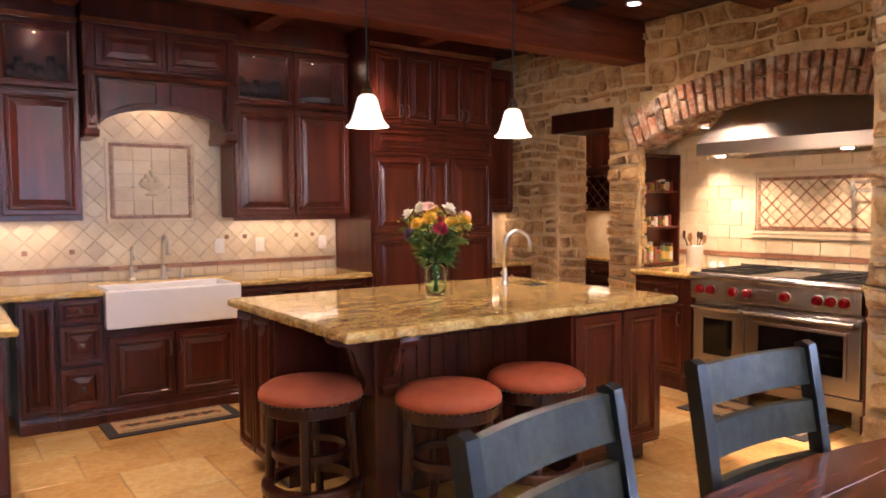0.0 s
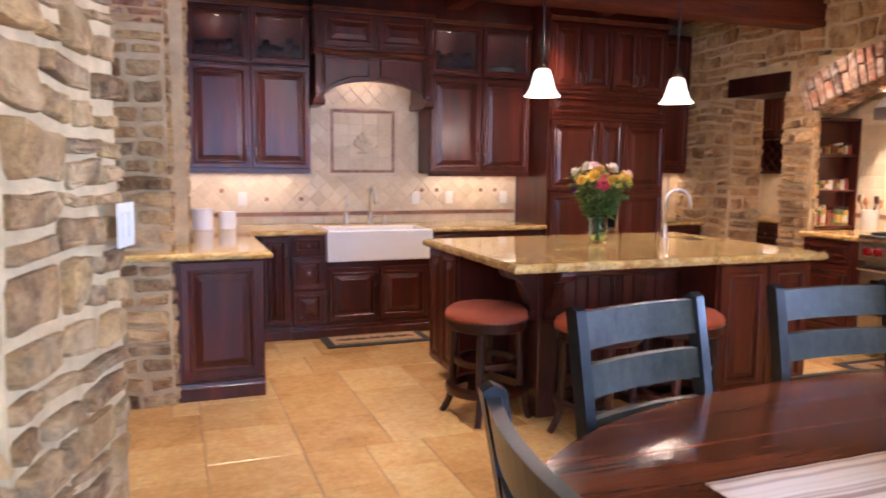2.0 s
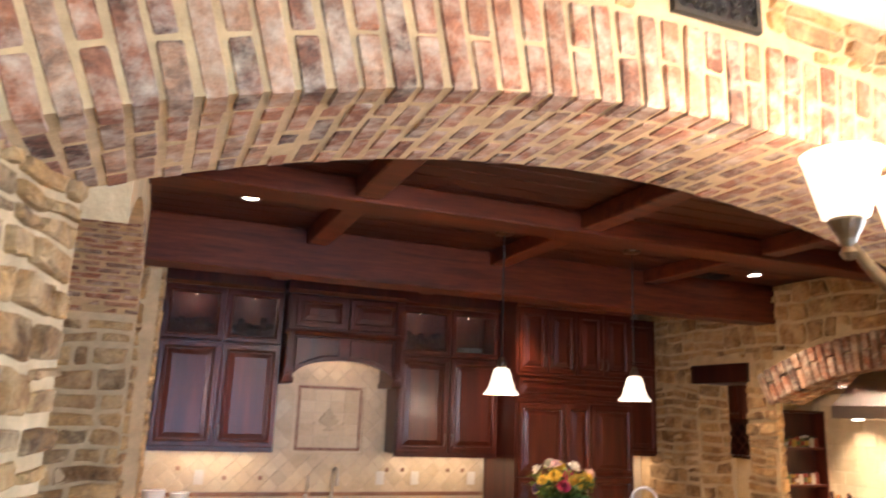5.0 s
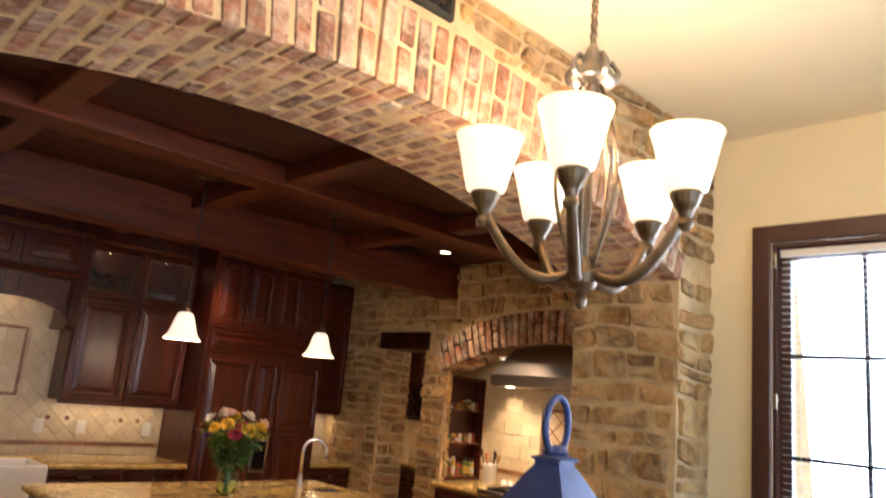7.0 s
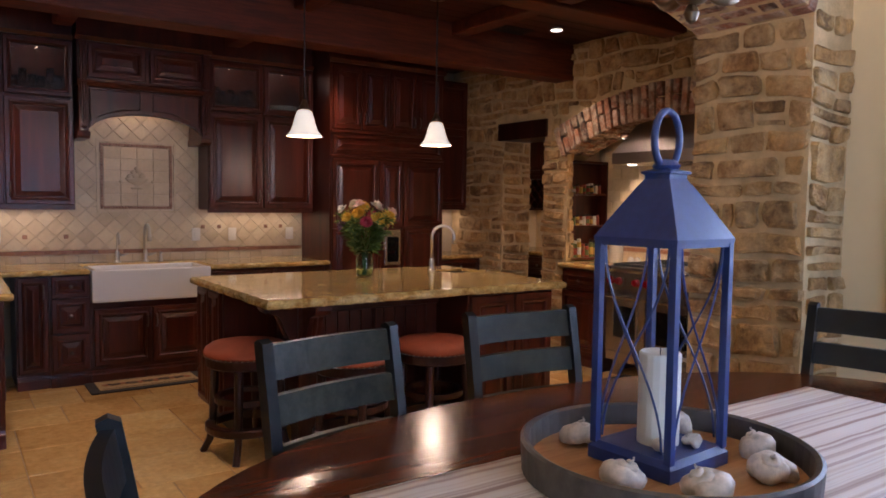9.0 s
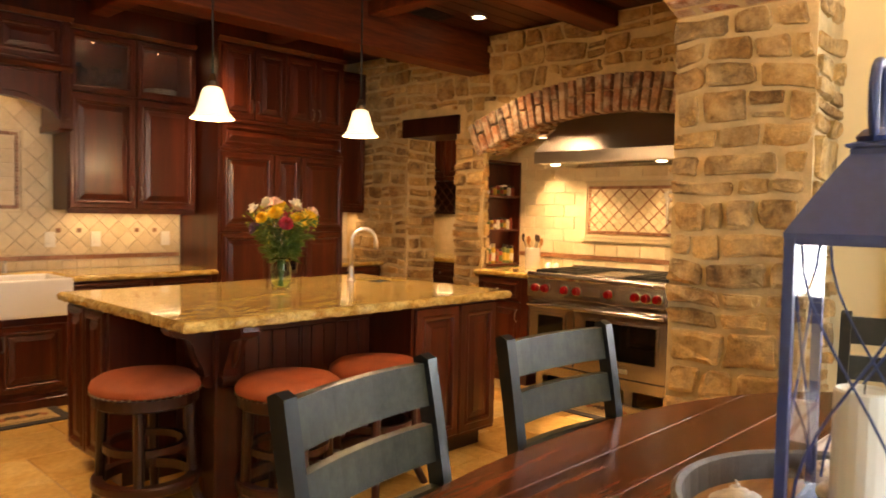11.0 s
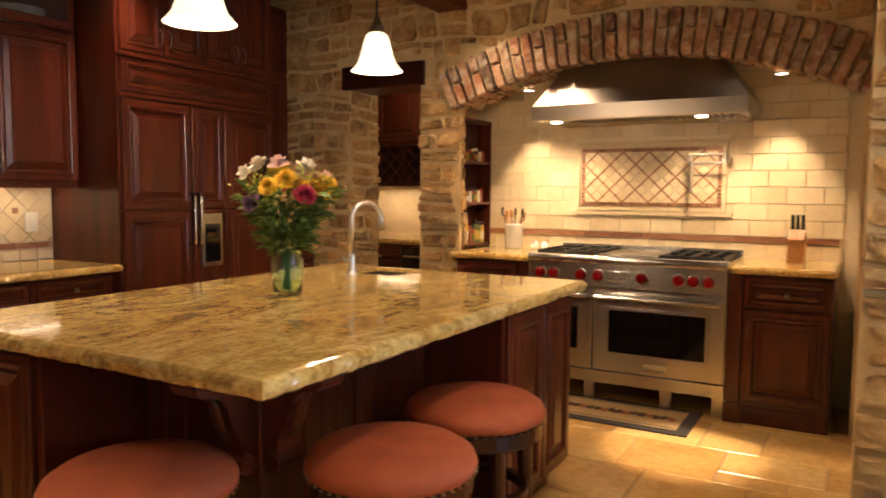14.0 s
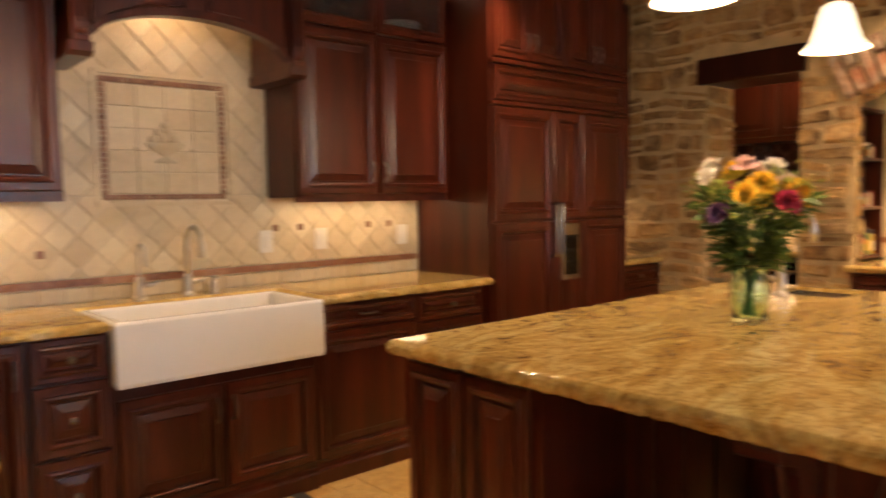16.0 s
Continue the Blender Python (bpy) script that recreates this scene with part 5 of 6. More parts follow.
# spice jars
SP = [plain("spice_" + n, c, .5, 0, .3, 60, .1) for n, c in (("red", (.30, .05, .02)), ("green", (.12, .15, .04)), ("brown", (.22, .10, .03)), ("white", (.7, .66, .58)), ("yellow", (.55, .36, .05)), ("dark", (.03, .02, .02)))]
rng = random.Random(8)
for z in (.934, 1.239, 1.539):
    x = X_ST + .11
    while x < X_NI - .06:
        r = rng.uniform(.017, .024)
        h = rng.uniform(.07, .11) if z > 1 else rng.uniform(.12, .2)
        t = thing("spice_jar", pose(x, NI_L + .085, z), "small glass spice jar with a lid on the shelf" if z > 1 else "oil or sauce bottle standing on the shelf", "jar", "spices")
        part("jar", lathe(bmesh.new(), [(0, 0), (r, 0), (r, h * .75), (r * .8, h * .82), (0, h * .83)], 12), rng.choice(SP), t)
        part("lid", lathe(bmesh.new(), [(0, h * .83), (r * .85, h * .83), (r * .85, h), (0, h)], 12), rng.choice((SP[0], SP[5], SP[5], M_NICKEL)), t)
        part("paper_label", lathe(bmesh.new(), [(r * 1.02, h * .15), (r * 1.02, h * .55)], 12), rng.choice(SP[:5]), t)
        x += 2 * r + rng.uniform(.004, .012)
# pantry objects
t = thing("ornament", pose(4.18, 1.93, .915), "shiny silver ornamental pitcher on the pantry counter", "ornament")
part("body", lathe(bmesh.new(), [(0, 0), (.06, 0), (.05, .02), (.03, .04), (.06, .09), (.075, .14), (.06, .19), (.035, .22), (.05, .26), (.03, .28), (0, .30)], 20), M_NICKEL, t, smooth=True)
part("handle", tube(bmesh.new(), [(0, .05, .22), (0, .12, .23), (0, .13, .16), (0, .07, .11)], .008, 8), M_NICKEL, t, smooth=True)
t = thing("beverage_cooler", pose(4.0, 2.0, 0), "black glass undercounter cooler in the pantry", "appliance")
part("door", box(-.02, .0, -.25, .25, .14, .84, .004), M_BLACK, t)
part("handle", tube(bmesh.new(), [(-.05, -.2, .78), (-.05, .2, .78)], .01, 8), M_STEEL, t)

# pot filler
t = thing("pot_filler", pose(X_NI - .02, -.30, 1.53), "wall-mounted jointed nickel pot filler over the range", "faucet")
part("flange", tube(bmesh.new(), [(.01, 0, 0), (-.02, 0, 0)], .03, 16), M_NICKEL, t)
part("arm", tube(bmesh.new(), [(-.02, 0, 0), (-.06, 0, 0), (-.06, 0, .035), (-.09, .22, .035)], .009, 10), M_NICKEL, t)
part("arm", tube(bmesh.new(), [(-.09, .22, .035), (-.09, .22, -.02), (-.10, .02, -.02)], .009, 10), M_NICKEL, t)
part("spout", tube(bmesh.new(), [(-.09, .20, -.02), (-.11, .20, -.04), (-.115, .20, -.21)], .010, 10), M_NICKEL, t)
for p in ((-.06, 0, .03), (-.09, .22, .01), (-.10, .2, -.03)):
    part("joint", lathe(bmesh.new(), [(0, -.025), (.016, -.025), (.016, .025), (0, .025)], 12, *p), M_NICKEL, t)


# outlets and switch
def plate(m, w=.075, h=.115, gangs=1):
    t = thing("wall_plate", m, "cream plastic outlet plate on the backsplash" if gangs == 1 else "white double light switch plate on the stone pier", "outlet" if gangs == 1 else "light switch", "wall plates")
    part("plate", box(-w / 2, w / 2, -.006, 0, -h / 2, h / 2, .002), M_WHITE, t)
    for i in range(gangs):
        x = (i - (gangs - 1) / 2) * .045
        part("toggle", box(x - .016, x + .016, -.010, -.006, -.033, .033, .002), M_WHITE, t)


for x in (-1.02, .53, .86, 1.42):
    plate(pose(x, 3.178, 1.12))
MW = pose(-1.90, Y_D, 0, 0, 0, math.degrees(math.atan2(Y_K - Y_D, .17)))
plate(MW @ pose(.56, -.045, 1.25), .12, .115, 2)

# glassware and plates behind the cabinet glass
rng = random.Random(3)
for x0, kind in ((-1.43, "g"), (-.95, "g"), (.60, "g"), (1.08, "p")):
    for i in range(6):
        if kind == "g":
            t = thing("drinking_glass", pose(x0 + .07 + i * .062, 3.0 + .05 * (i % 2), 2.222), "clear stemmed glass on the cabinet shelf", "glass", "glassware")
            h = rng.uniform(.14, .22)
            part("bowl", lathe(bmesh.new(), [(0, 0), (.03, 0), (.004, .01), (.004, h * .4), (.028, h * .55), (.03, h), (.027, h), (.024, h * .56), (0, h * .45)], 14), M_GLASS, t, smooth=True)
    if kind == "p":
        for i in range(7):
            t = thing("plate", pose(x0 + .22, 3.02, 2.222 + i * .012), "white china plate in a stack", "plate", "plates")
            part("dish", lathe(bmesh.new(), [(0, 0), (.07, 0), (.13, .010), (.128, .012), (.07, .004), (0, .004)], 24), M_CERAMIC, t)


# rugs
def rug(m, w, d, label):
    t = thing("kitchen_rug", m, label, "rug", "rugs")
    M_B = plain("rug_border", (.045, .035, .032), .95, 0, .3, 60, .4)
    M_G = ramped("rug_ground", [(.2, (.35, .22, .09)), (.8, (.55, .38, .18))], 40, .95, 4, 0, .4)
    M_D = plain("rug_motif", (.10, .05, .025), .95, 0, .4, 50, .4)
    M_R = plain("rug_motif_rust", (.36, .12, .04), .95, 0, .3, 50, .4)
    part("border", box(0, w, 0, d, 0.001, .010, .003), M_B, t)
    part("field", box(.07, w - .07, .07, d - .07, .010, .0125), M_G, t)
    part("inner_line", box(.09, w - .09, .088, .096, .0125, .0135), M_B, t)
    part("inner_line", box(.09, w - .09, d - .096, d - .088, .0125, .0135), M_B, t)
    r = random.Random(2)
    for i in range(16):
        x = .13 + (w - .26) * i / 15
        o = [(x + r.uniform(.018, .035) * math.cos(a), d / 2 + r.uniform(-.012, .012) + r.uniform(.02, .05) * math.sin(a)) for a in (2 * math.pi * k / 9 for k in range(9))]
        part("leaf_motif", prism(bmesh.new(), o, 'z', .0125, .0140 + .0004 * (i % 3)), M_D if i % 3 else M_R, t)


rug(pose(-.49, 2.22, 0), .86, .42, "dark bordered kitchen rug with a leaf band by the sink")
rug(pose(2.88, .62, 0, 0, 0, -90), .92, .50, "dark bordered kitchen rug with a leaf band by the range")

# ---- dining table things ----
ZT = .771
t = thing("table_runner", pose(0, 0, 0), "cream and grey striped cloth table runner", "table runner")


def stripes():
    m, nt, b = material("striped_linen")
    c = nt.nodes.new("ShaderNodeSeparateXYZ")
    nt.links.new(coords(nt, True), c.inputs[0])
    w = node(nt, "ShaderNodeMath")
    w.operation = 'MULTIPLY'
    nt.links.new(c.outputs[1], w.inputs[0])
    w.inputs[1].default_value = 10.0
    n = nt.nodes.new("ShaderNodeTexNoise")
    n.noise_dimensions = '1D'
    n.inputs["Scale"].default_value, n.inputs["Detail"].default_value = 3.0, 3.0
    nt.links.new(w.outputs[0], n.inputs["W"])
    nt.links.new(ramp(nt, n.outputs[0], [(.32, (.42, .30, .26)), (.42, (.70, .60, .53)), (.55, (.80, .74, .69)), (.68, (.52, .40, .36))]), b.inputs["Base Color"])
    b.inputs["Roughness"].default_value = .9
    wv = node(nt, "ShaderNodeTexNoise", Vector=coords(nt, True), Scale=260.0)
    bump(nt, b, wv.outputs[0], .25, .002)
    return m


M_LINEN = stripes()
bm = bmesh.new()
nx, ny = 60, 16
g = [[bm.verts.new((-.60 + 1.86 * i / nx, -2.76 + .655 * j / ny, ZT + .006 + .002 * noise.noise(Vector((i * .3, j * .3, 1))))) for j in range(ny + 1)] for i in range(nx + 1)]
for i in range(nx):
    for j in range(ny):
        bm.faces.new((g[i][j], g[i + 1][j], g[i + 1][j + 1], g[i][j + 1]))
o = part("cloth", bm, M_LINEN, t, smooth=True)
so = o.modifiers.new("thick", 'SOLIDIFY')
so.thickness = .004

t = thing("serving_tray", pose(.10, -2.40, ZT + .012), "round wooden tray with a dark metal rim", "tray")
R = .345
part("board", lathe(bmesh.new(), [(0, 0), (R - .02, 0), (R - .02, .02), (0, .02)], 48), M_TRAY, t)
part("rim", lathe(bmesh.new(), [(R - .02, 0), (R, 0), (R + .004, .075), (R - .004, .08), (R - .016, .075), (R - .02, .0)], 48), M_ZINC, t, "grey metal hoop rim", smooth=False)


def shell(x, y, r, turn, tall=.6, lift=0.0):
    t = thing("seashell", pose(.10 + x, -2.40 + y, ZT + .032 + lift + .3 * r, 20, 10, turn), "pale spiral seashell lying on the tray", "seashell", "seashells")
    bm = bmesh.new()
    pts, rr = [], []
    for i in range(40):
        s = i / 39
        a = s * 6 * math.pi
        q = r * (1 - s) ** 1.2
        pts.append((q * .55 * math.cos(a), q * .55 * math.sin(a), r * tall * s * 1.6))
        rr.append(max(.002, q * .52 * (1 + .12 * math.sin(i * 2.1))))
    tube(bm, pts, rr, 10)
    part("whorl", bm, M_SHELL, t, smooth=True)


for s in ((-.20, -.05, .06, 30), (-.06, .22, .055, 100), (-.10, -.19, .065, 200), (.12, -.20, .06, 300), (.26, -.08, .055, 160), (.24, .16, .05, 250)):
    shell(*s)

for s in ((-.04, -.03, .032, 40), (.06, .09, .030, 130), (.06, -.03, .028, 220)):
    shell(*s, lift=.046)

# lantern
LX, LY, LR = .11, -2.37, 4
t = thing("lantern", pose(LX, LY, ZT + .033, 0, 0, LR), "slate blue metal and glass candle lantern on the tray", "lantern")
a = .107
part("base", loops(bmesh.new(), [[(s * k, u * k, z) for s, u in ((-1, -1), (1, -1), (1, 1), (-1, 1))] for k, z in ((a + .012, 0), (a + .012, .03), (a, .045), (a - .02, .045))]), M_BLUEIRON, t)
for s in (-1, 1):
    for u in (-1, 1):
        part("corner_post", box(s * a - .009, s * a + .009, u * a - .009, u * a + .009, .04, .545), M_BLUEIRON, t)
for k in range(4):
    rot = pose(0, 0, 0, 0, 0, 90 * k)
    q = part("top_rail", box(-a + .009, a - .009, -a - .007, -a + .007, .53, .545), M_BLUEIRON, t)
    q.matrix_local = rot
    for sgn in (-1, 1):
        pts = [(sgn * .088 * math.cos(math.pi * k / 10), -a - .003 * sgn, .06 + .47 * k / 10) for k in range(11)]
        q = part("cross_rod", tube(bmesh.new(), pts, .0028, 6), M_BLUEIRON, t)
        q.matrix_local = rot
    q = part("pane", box(-a + .01, a - .01, -a + .008, -a + .010, .045, .53), M_PANE, t, "thin glass pane")
    q.matrix_local = rot
    q.visible_shadow = False
part("roof", loops(bmesh.new(), [[(s * k, u * k, z) for s, u in ((-1, -1), (1, -1), (1, 1), (-1, 1))] for k, z in ((a, .540), (a + .010, .540), (a + .011, .550), (.094, .592), (.050, .668), (.035, .69), (.035, .70), (.042, .703), (.042, .708), (.02, .715))]), M_BLUEIRON, t)
part("collar", lathe(bmesh.new(), [(0, .712), (.028, .712), (.034, .722), (.022, .735), (0, .74)], 14), M_BLUEIRON, t)
pts = [(.050 * math.sin(q), 0, .785 - .068 * math.cos(q)) for q in (math.radians(20 + 320 * i / 24) for i in range(25))]
part("handle", tube(bmesh.new(), pts, .009, 10), M_BLUEIRON, t, smooth=True)
for x, y, r, h in ((.0, .0, .050, .225),):
    c = thing("pillar_candle", pose(LX, LY, ZT + .079, 0, 0, LR) @ Matrix.Translation((x, y, 0)), "ivory pillar candle inside the lantern", "candle", "candles")
    part("wax", lathe(bmesh.new(), [(0, 0), (r, 0), (r, h - .004), (r - .004, h), (r - .01, h - .006), (0, h - .012)], 20), M_WAX, c, smooth=False)
    part("wick", tube(bmesh.new(), [(0, 0, h - .015), (.002, 0, h + .012)], .0015, 5), M_IRON, c)

# vent grille over the arch
t = thing("vent_grille", pose(.055, Y_D - .012, 3.02), "dark iron scrollwork vent grille in the stone", "vent")
part("frame", loops(bmesh.new(), [[(-w, y, -h), (w, y, -h), (w, y, h), (-w, y, h)] for w, h, y in ((.175, .072, .01), (.175, .072, -.012), (.155, .053, -.012), (.155, .053, .006))], False), M_IRON, t)
# shade of the hole behind the scrolls, put in as a near-black sheet
part("shade_backing", box(-.156, .156, .006, .010, -.054, .054), M_SHADOW, t)
for i in range(6):
    for j in range(2):
        cx, cz = -.13 + i * .052, -.026 + j * .052
        pts = [(cx + (.006 + .017 * k / 14) * math.cos(k * .6 + i), -.004, cz + (.006 + .017 * k / 14) * math.sin(k * .6 + i)) for k in range(15)]
        part("scroll", tube(bmesh.new(), pts, .004, 6), M_IRON, t)
t = thing("ceiling_vent", pose(2.55, 1.2, CEIL - .002), "dark slotted vent in the plank ceiling", "vent")
part("frame", box(-.16, .16, -.09, .09, -.006, 0), M_IRON, t)
for i in range(6):
    part("slat", box(-.15, .15, -.075 + i * .028, -.062 + i * .028, -.012, -.006), M_IRON, t)

# ---- backsplash tiles ----
def clip(poly, x0, x1, z0, z1):
    for ax, lim, sg in ((0, x0, 1), (0, x1, -1), (1, z0, 1), (1, z1, -1)):
        out = []
        for i in range(len(poly)):
            p, q = poly[i - 1], poly[i]
            ip, iq = sg * (p[ax] - lim) >= 0, sg * (q[ax] - lim) >= 0
            if ip != iq:
                f = (lim - p[ax]) / (q[ax] - p[ax])
                out.append((p[0] + f * (q[0] - p[0]), p[1] + f * (q[1] - p[1])))
            if iq:
                out.append(q)
        poly = out
        if len(poly) < 3:
            return []
    return poly


def tile(poly, m, parent, mat, t=.008, name="tile", bev=.003):
    """A flat tile with eased edges on a wall whose face is y = 0 in m, facing -y."""
    if len(poly) < 3:
        return
    cx, cz = sum(p[0] for p in poly) / len(poly), sum(p[1] for p in poly) / len(poly)
    rad = max(math.hypot(p[0] - cx, p[1] - cz) for p in poly)
    if rad < .012:
        return
    k = 1 - bev / rad
    bm = loops(bmesh.new(), [[(x - cx, 0, z - cz) for x, z in poly], [(x - cx, -t + .002, z - cz) for x, z in poly], [((x - cx) * k, -t, (z - cz) * k) for x, z in poly]])
    o = part(name, bm, mat, parent)
    o.matrix_world = m @ pose(cx, 0, cz)
    return o


def diamonds(x0, x1, z0, z1, s, m, parent, mat, ph=0.0, skip=None, gap=.004):
    h = s / math.sqrt(2)
    for i in range(int((x0) / h) - 3, int((x1) / h) + 4):
        for j in range(int(z0 / h) - 3, int(z1 / h) + 4):
            if (i + j) % 2:
                continue
            cx, cz = i * h + ph, j * h
            q = h - gap / 1.4
            poly = clip([(cx - q, cz), (cx, cz - q), (cx + q, cz), (cx, cz + q)], x0, x1, z0, z1)
            if poly and not (skip and skip(cx, cz)):
                tile(poly, m, parent, mat)


wall_sink = bpy.data.objects["wall_sink"]
MS = pose(0, 3.2, 0)


def rects(x0, x1, z0, z1, w, h, m, parent, mat, bond=.5, gap=.004, skip=None):
    r = 0
    z = z0
    while z < z1 - .01:
        x = x0 - (bond * w if r % 2 else 0)
        while x < x1:
            poly = clip([(x, z), (x + w - gap, z), (x + w - gap, z + h - gap), (x, z + h - gap)], x0, x1, z0, z1)
            if poly and not (skip and skip(x + w / 2, z + h / 2)):
                tile(poly, m, parent, mat)
            x += w
        z += h
        r += 1


DX0, DX1, DZ0, DZ1 = -.255, .33, 1.345, 1.90
in_panel = lambda x, z: DX0 - .02 < x < DX1 + .02 and DZ0 - .02 < z < DZ1 + .02
rects(-1.48, 1.55, .897, .962, .105, .065, MS, wall_sink, M_TILE, 0)
diamonds(-1.48, 1.55, 1.004, 1.36, .105, MS, wall_sink, M_TILE)
diamonds(-.46, .53, 1.364, 2.20, .105, MS, wall_sink, M_TILE, 0, in_panel)
x = -1.48
while x < 1.54:
    tile([(x, .966), (min(x + .198, 1.55), .966), (min(x + .198, 1.55), .998), (x, .998)], MS, wall_sink, M_LINER, .014, "border_tile")
    x += .2
hh = .105 / math.sqrt(2)
for x in (-1.18, -.80, -.51, .60, .74, 1.19, 1.34):
    cx = round(x / hh) * hh
    cz = 15 * hh if round(x / hh) % 2 else 16 * hh
    tile([(cx - .017, cz - .017), (cx + .017, cz - .017), (cx + .017, cz + .017), (cx - .017, cz + .017)], MS @ pose(0, -.0085, 0), wall_sink, M_LINER, .004, "accent_tile")


def framed_panel(m, x0, x1, z0, z1, parent, b=.035, chip=.03):
    """A mosaic border between two thin cream mouldings."""
    for o, w, t in ((.03, .018, .020), (-.0, 0, 0)):
        if not w:
            continue
        for poly in ([(x0 - o, z0 - o), (x1 + o, z0 - o), (x1 + o, z0 - o + w), (x0 - o, z0 - o + w)], [(x0 - o, z1 + o - w), (x1 + o, z1 + o - w), (x1 + o, z1 + o), (x0 - o, z1 + o)],
                     [(x0 - o, z0 - o + w), (x0 - o + w, z0 - o + w), (x0 - o + w, z1 + o - w), (x0 - o, z1 + o - w)], [(x1 + o - w, z0 - o + w), (x1 + o, z0 - o + w), (x1 + o, z1 + o - w), (x1 + o - w, z1 + o - w)]):
            tile(poly, m, parent, M_TILE, t, "moulding", .004)
    nx = max(1, round((x1 - x0) / chip))
    nz = max(1, round((z1 - z0 - 2 * b) / chip))
    cw, ch = (x1 - x0) / nx, (z1 - z0 - 2 * b) / nz
    for i in range(nx):
        for z in (z0, z1 - b):
            a = x0 + i * cw
            tile([(a, z), (a + cw - .003, z), (a + cw - .003, z + b), (a, z + b)], m, parent, M_LINER, .012, "mosaic_chip")
    for i in range(nz):
        for x in (x0, x1 - b):
            a = z0 + b + i * ch
            tile([(x, a), (x + b, a), (x + b, a + ch - .003), (x, a + ch - .003)], m, parent, M_LINER, .012, "mosaic_chip")


framed_panel(MS, DX0, DX1, DZ0, DZ1, wall_sink, .024, .024)
rects(DX0 + .028, DX1 - .028, DZ0 + .028, DZ1 - .028, .1325, .1, MS, wall_sink, M_TILE, 0)
# glazed relief of a footed bowl of fruit on the middle tiles
M_GLAZE = plain("glazed_relief", (.60, .49, .31), .07, 0, .1, 20, 0, .6)
t = thing("relief_tile", MS @ pose(.035, -.009, 1.60), "cream glazed relief of a footed fruit bowl", "wall ornament")
part("bowl", lathe(bmesh.new(), [(0, -.085), (.05, -.085), (.045, -.07), (.015, -.06), (.03, -.045), (.075, -.02), (.095, .005), (.09, .012), (0, .012)], 24, 0, 0, 0, 1, .14), M_GLAZE, t, smooth=True)
for x, z, r in ((-.055, .022, .026), (-.012, .03, .03), (.04, .025, .028), (.012, .062, .024), (-.03, .058, .022), (0, .092, .018), (-.13, -.02, .012), (.13, -.02, .012)):
    part("fruit", lathe(bmesh.new(), [(r * math.sin(math.pi * k / 8), -r * math.cos(math.pi * k / 8)) for k in range(9)], 14, x, 0, z, 1, .45), M_GLAZE, t, smooth=True)
# niche tiles; in this frame x runs towards -y of the world
wall_niche = bpy.data.objects["wall_niche"]
MN = pose(X_NI, NI_L + .08, 0, 0, 0, -90)
NY = lambda y: NI_L + .08 - y
PX0, PX1, PZ0, PZ1 = NY(.675), NY(-.27), 1.225, 1.62
skip2 = lambda x, z: PX0 - .05 < x < PX1 + .05 and PZ0 - .03 < z < PZ1 + .05
rects(0, 2.42, .90, 1.00, .105, .10, MN, wall_niche, M_TILE, 0)
rects(0, 2.42, 1.045, 2.30, .21, .105, MN, wall_niche, M_TILE, .5, .004, skip2)
x = 0
while x < 2.4:
    tile([(x, 1.005), (x + .198, 1.005), (x + .198, 1.040), (x, 1.040)], MN, wall_niche, M_LINER, .014, "border_tile")
    x += .2
framed_panel(MN, PX0, PX1, PZ0, PZ1, wall_niche, .025, .025)
tile([(PX0 - .07, PZ0 - .06), (PX1 + .07, PZ0 - .06), (PX1 + .07, PZ0 - .04), (PX0 - .07, PZ0 - .04)], MN, wall_niche, M_TILE, .03, "moulding")
tile([(PX0 - .05, PZ1 + .045), (PX1 + .05, PZ1 + .045), (PX1 + .05, PZ1 + .075), (PX0 - .05, PZ1 + .075)], MN, wall_niche, M_TILE, .03, "moulding")
cw = (PX1 - PX0 - .05) / 5
ch = (PZ1 - PZ0 - .05) / 2
x0, z0, x1, z1 = PX0 + .025, PZ0 + .025, PX1 - .025, PZ1 - .025
for i in range(-1, 12):
    for j in range(-1, 6):
        if (i + j) % 2 == 0:
            continue
        cx, cz = x0 + i * cw / 2, z0 + j * ch / 2
        tile(clip([(cx - cw / 2 + .012, cz), (cx, cz - ch / 2 + .012), (cx + cw / 2 - .012, cz), (cx, cz + ch / 2 - .012)], x0, x1, z0, z1), MN, wall_niche, M_TILE, .009)
for s in (-1, 1):
    for i in range(-3, 9):
        a = x0 + (i + .5) * cw
        d = .008
        poly = [(a - d, z0), (a + d, z0), (a + d + s * 2 * cw, z1), (a - d + s * 2 * cw, z1)]
        tile(clip(poly, x0, x1, z0, z1), MN, wall_niche, M_LINER, .013 + .001 * s, "lattice_strip")

# ---- bricks and stones ----
rng = random.Random(11)


def brick_mesh(k):
    bm = box(-.5, .5, -.5, .5, -.5, .5)
    r = random.Random(k)
    for v in bm.verts:
        v.co += Vector((r.uniform(-.04, .04), r.uniform(-.04, .04), r.uniform(-.02, .02)))
    bmesh.ops.bevel(bm, geom=list(bm.edges), offset=.07, segments=1, affect='EDGES')
    me = bpy.data.meshes.new("brick")
    bm.to_mesh(me)
    bm.free()
    me.materials.append(M_BRICK)
    return me


BRICKS = [brick_mesh(i) for i in range(5)]


